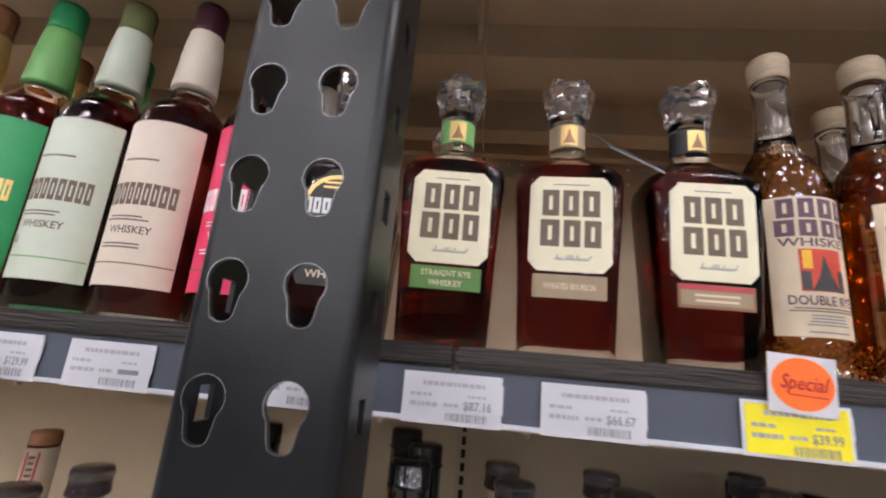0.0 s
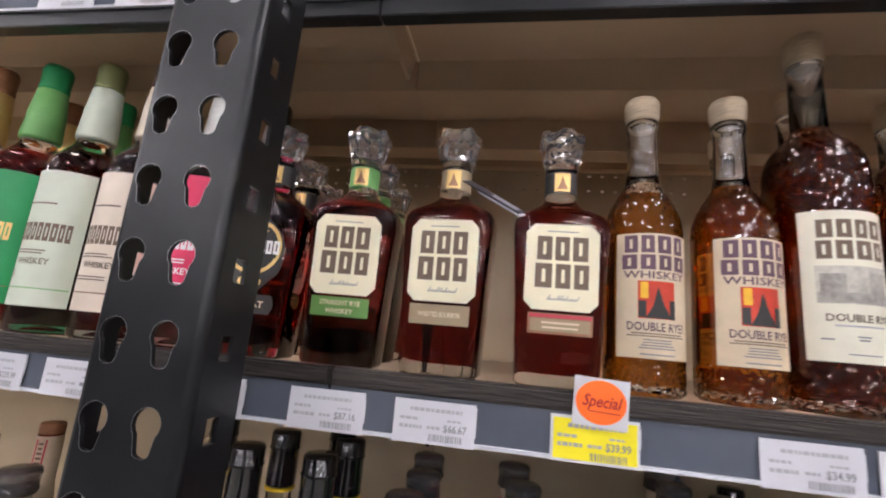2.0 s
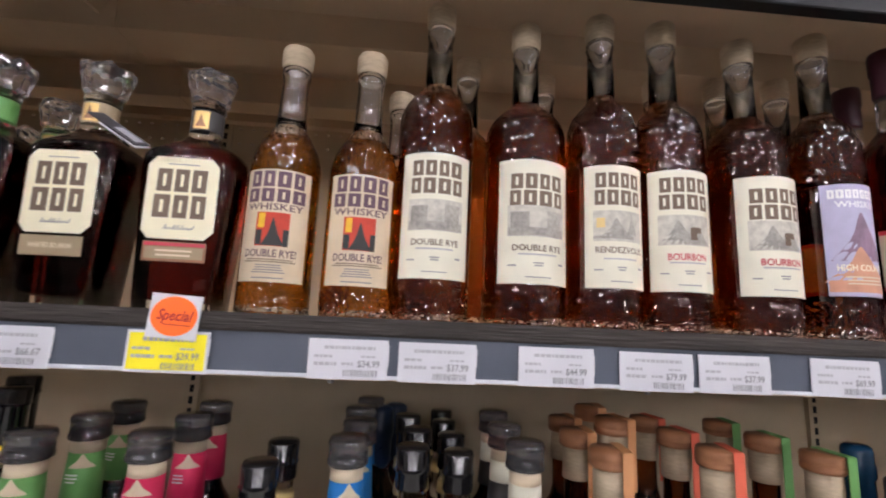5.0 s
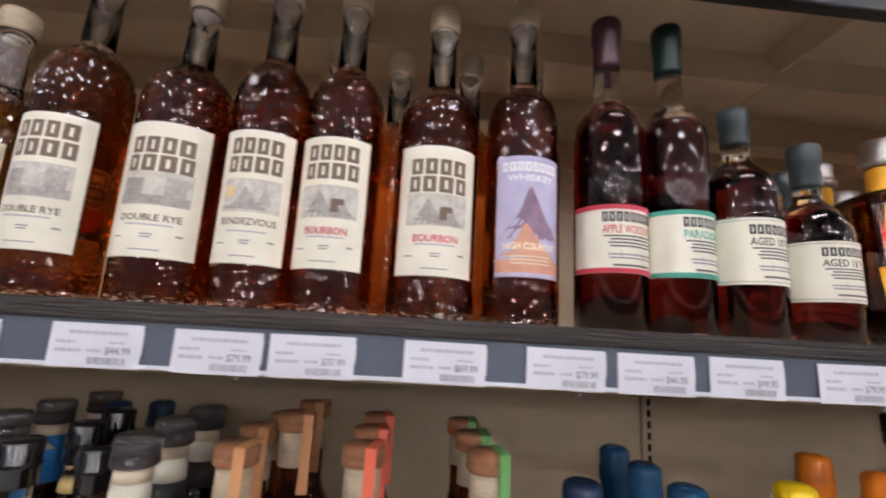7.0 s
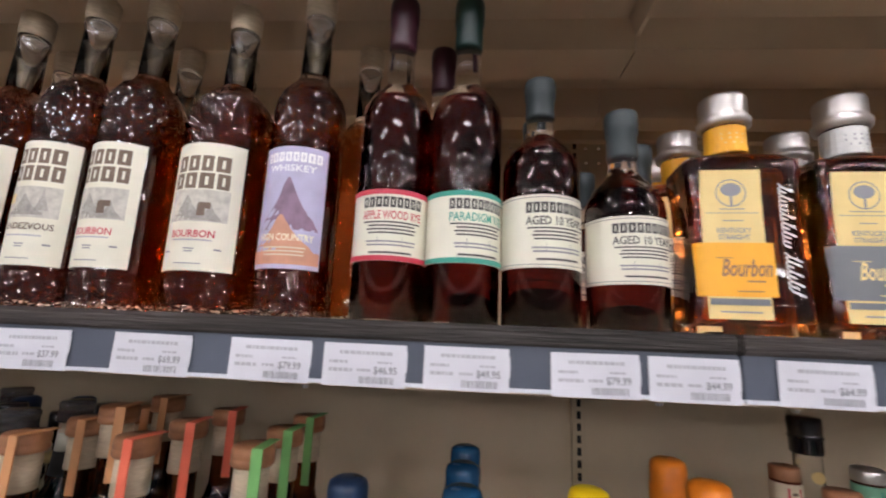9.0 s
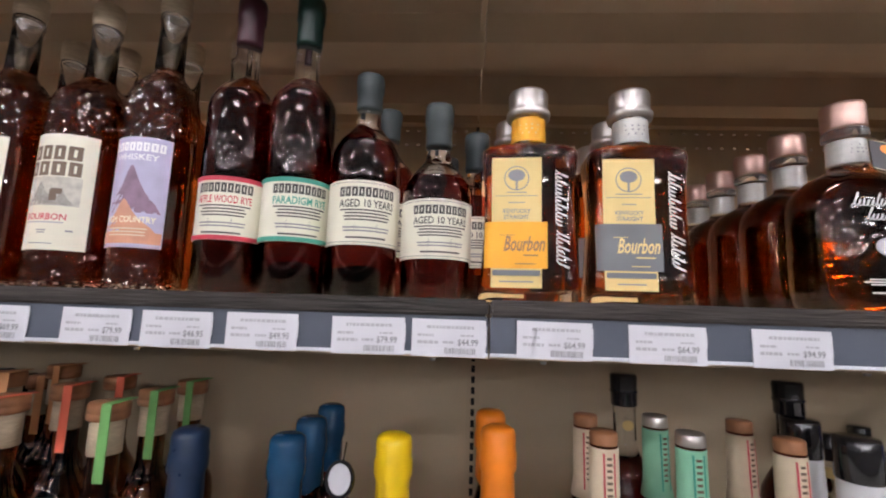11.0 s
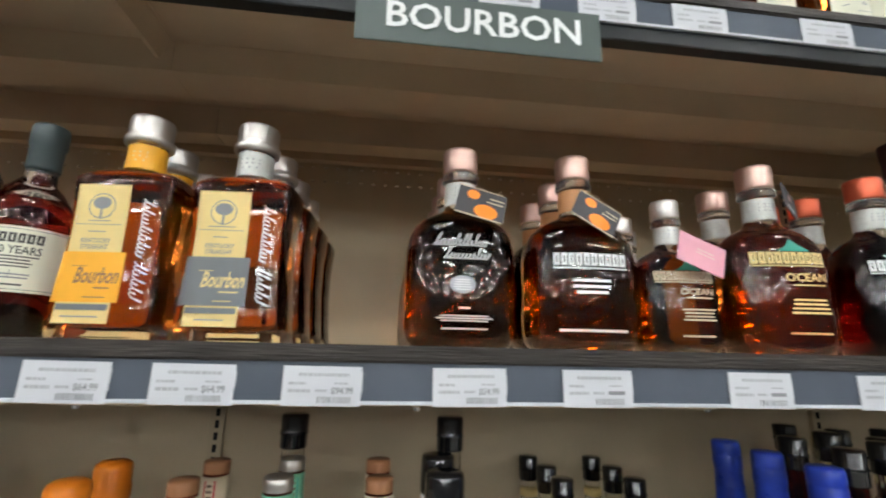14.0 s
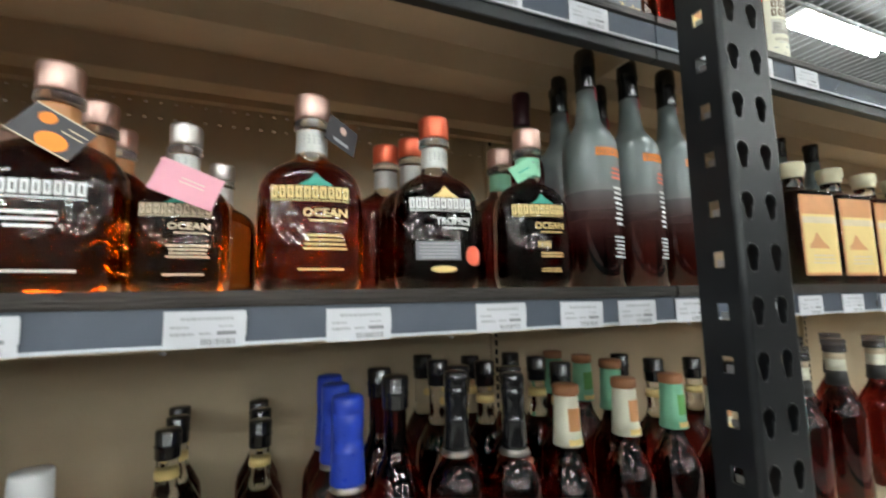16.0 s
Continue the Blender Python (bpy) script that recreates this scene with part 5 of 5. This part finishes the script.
        ink([("rect", CRIMSON if kind == "tan" else TEAL_INK, -0.003, h - 0.048, 0.0018, 0.060), ("rect", CRIMSON if kind == "tan" else TEAL_INK, 0.007, h - 0.048, 0.0018, 0.060), ("lines", BROWN_INK, 0.002, h - 0.045, 0.006, 0.05, 9)], round_rings([(h - 0.088, 0.0175), (h - 0.070, 0.0145), (h, 0.0142)]), 0.0004, b, seed)
    elif kind in ("white", "bw"):
        top("cap", [(-0.040, 0.0190), (-0.038, 0.0200), (-0.003, 0.0192), (0, 0.0180)], WHITECAP if kind == "white" else BLACKCAP)
        if kind == "bw":
            top("neck_sleeve", [(-0.090, 0.0200), (-0.0405, 0.0188)], WHITECAP)
    elif kind in ("cobalt", "foil"):
        m = COBALT if kind == "cobalt" else BLACKCAP
        k = 1.0 if kind == "cobalt" else 0.86
        top("capsule", [(-0.094, 0.0200 * k), (-0.090, 0.0195 * k), (-0.060, 0.0180 * k), (-0.0585, 0.0186 * k), (-0.057, 0.0178 * k), (-0.040, 0.0172 * k), (-0.034, 0.0182 * k), (-0.020, 0.0180 * k), (-0.0185, 0.0172 * k), (-0.017, 0.0180 * k), (-0.003, 0.0178 * k), (0, 0.016 * k)], m)
        top("lower_band", [(-0.1010, 0.0200), (-0.0945, 0.0172)], CHROME)
    elif kind in ("cream", "greenfoil"):
        top("cap", [(-0.014, 0.0170), (-0.012, 0.0185), (-0.002, 0.0185), (0, 0.0170)], CORK_RED)
        top("neck_label", [(-0.080, 0.0205), (-0.060, 0.0185), (-0.0145, 0.0165)], IVORY if kind == "cream" else MINT)
        ink([("rect", PEACH if kind == "cream" else GREENNECK, 0, h - 0.045, 0.020, 0.030), ("rect", STRAW, 0, h - 0.074, 0.024, 0.008)], round_rings([(h - 0.080, 0.0205), (h - 0.060, 0.0185), (h, 0.0165)]), 0.0004, b, seed)
    else:
        top("cap", [(-0.040, 0.0155), (-0.038, 0.0165), (-0.024, 0.0165), (-0.022, 0.0180), (-0.019, 0.0165), (-0.003, 0.0170), (0, 0.0155)], BLACKCAP)
        rings = round_rings(prof)
        if kind == "gold":
            ink([("disc", STRAW, 0, h - 0.155, 0.017, 0.022), ("disc", BROWN_INK, 0, h - 0.155, 0.010, 0.012)], round_rings([(0, 0.0372), (h, 0.0372)]), 0.0006, b, seed)
        elif kind == "medal":
            ink([("disc", STRAW, 0, h - 0.062, 0.0065)], sleeve, 0.002, b, seed)
        else:
            top("neck_band", [(-0.066, 0.0162), (-0.055, 0.0156)], STRAW)
    return b


mat("smoky_cap", (0.32, 0.32, 0.34), 0.05, var=0, trans=0.85, ior=1.5)
LOW = {}
ROWS_LOW = [("ring", -1.330, 1.345, 0.08, 1), ("ring", -1.253, 1.346, 0.08, 1), ("ring", -1.420, 1.345, 0.10, 1), ("ring", -1.275, 1.350, 0.20, 0), ("green", -1.166, 1.320, 0.08, 2), ("pink", -1.060, 1.322, 0.08, 2), ("dark", -0.958, 1.298, 0.08, 1), ("blue", -0.877, 1.322, 0.08, 3),
            ("dark", -0.815, 1.310, 0.10, 2), ("clear", -0.705, 1.322, 0.08, 2), ("dark", -0.765, 1.305, 0.13, 3), ("navy", -0.86, 1.31, 0.31, 0), ("navy", -0.84, 1.30, 0.39, 0), ("peach", -0.620, 1.318, 0.08, 2), ("peach", -0.585, 1.334, 0.15, 1), ("salmon", -0.508, 1.321, 0.08, 2), ("greenstrip", -0.394, 1.319, 0.08, 2), ("navy", -0.303, 1.296, 0.08, 0), ("bluewax", -0.200, 1.294, 0.08, 2),
            ("yellow", -0.090, 1.299, 0.08, 0), ("orange", 0.016, 1.308, 0.09, 1), ("tan", 0.120, 1.310, 0.08, 1), ("mint", 0.205, 1.312, 0.08, 1), ("medal", 0.190, 1.350, 0.22, 0), ("tan", 0.300, 1.309, 0.08, 1), ("bw", 0.364, 1.314, 0.08, 1), ("white", 0.476, 1.255, 0.165, 0), ("medal", 0.385, 1.350, 0.20, 0),
            ("dark", 0.575, 1.247, 0.315, 2), ("dark", 0.697, 1.243, 0.325, 2), ("cobalt", 0.785, 1.316, 0.08, 2), ("gold", 0.850, 1.328, 0.11, 1), ("foil", 0.925, 1.330, 0.09, 0), ("foil", 1.003, 1.323, 0.08, 0), ("cream", 1.089, 1.301, 0.08, 0), ("cream", 1.195, 1.306, 0.08, 0), ("greenfoil", 1.292, 1.299, 0.08, 0), ("cream", 1.395, 1.285, 0.08, 0),
            ("medal", 0.963, 1.325, 0.165, 2), ("dark", 1.047, 1.318, 0.158, 2), ("dark", 1.142, 1.318, 0.160, 2), ("greenfoil", 1.244, 1.315, 0.158, 2), ("dark", 1.345, 1.312, 0.160, 1),
            ("clear", 1.62, 1.320, 0.08, 1), ("clear", 1.74, 1.329, 0.08, 1), ("clear", 1.885, 1.333, 0.08, 1), ("clear", -1.587, 1.290, 0.08, 1), ("tan", -1.645, 1.318, 0.08, 1), ("dark", 1.49, 1.30, 0.12, 1)]
for kind, x, ztop, y, behind in ROWS_LOW:
    h = ztop - LOWER
    key = (kind, round(h, 2))
    spots = [(x, y)] + [(x + random.uniform(-0.006, 0.006), y + 0.076 * (k + 1)) for k in range(behind)]
    for px, py in spots:
        m = pose(px, py, LOWER, 0, 0, random.uniform(-12, 12))
        if key not in LOW:
            LOW[key] = low_bottle(kind, h, len(LOW))
            LOW[key].matrix_basis = m
        else:
            copy_thing(LOW[key], m)

def round_tag(x, y, z, r):
    t = tagged(new("neck_hang_tag"), "round white hang tag with a black rim, beside blue wax bottles", "hang tag", "paper neck tags")
    t.matrix_basis = pose(x, y, z, -12, 0, -25)
    bm = bmesh.new()
    disc_bm(bm, flat_put(0.0), 0, 0, r * 0.82, r * 0.82, 24)
    for f in list(bmesh.ops.extrude_face_region(bm, geom=bm.faces[:])["geom"]):
        if isinstance(f, bmesh.types.BMVert):
            f.co.y += 0.0008
    part("disc", bm, PAPER, t)
    bm = bmesh.new()
    n = 28
    loops = [[bm.verts.new((q * math.cos(2 * math.pi * k / n), yy, q * math.sin(2 * math.pi * k / n))) for k in range(n)] for q, yy in ((r * 0.80, -0.001), (r, -0.001), (r, 0.0012), (r * 0.80, 0.0012))]
    for a, b in zip(loops, loops[1:] + loops[:1]):
        for k in range(n):
            bm.faces.new((a[k], a[(k + 1) % n], b[(k + 1) % n], b[k]))
    part("rim", bm, BLACKCAP, t, "glossy black rim")
    part("cord", box_bm(-0.0006, 0.0006, 0.0, 0.0012, r * 0.95, r + 0.016), BLACKCAP, t)
    return t


round_tag(-0.137, 0.052, 1.262, 0.017)

# ---- upper shelf: the feet of a few bottles ----
for ob, x, y in ((oe["round"], 0.62, 0.062), (wj3, 0.98, 0.07), (ROW[2][0], 0.905, 0.075), (ROW[5][0], 0.80, 0.08), (wt1, 1.13, 0.09), (wt2, 1.25, 0.09), (tl, 1.39, 0.09), (wj4, 1.50, 0.09), (ROW[2][0], 1.62, 0.08), (wj1, -1.60, 0.07), (wj3, -1.70, 0.07), (wj1, -1.50, 0.08)):
    copy_thing(ob, pose(x, y, UPPER, 0, 0, random.uniform(-6, 6)))
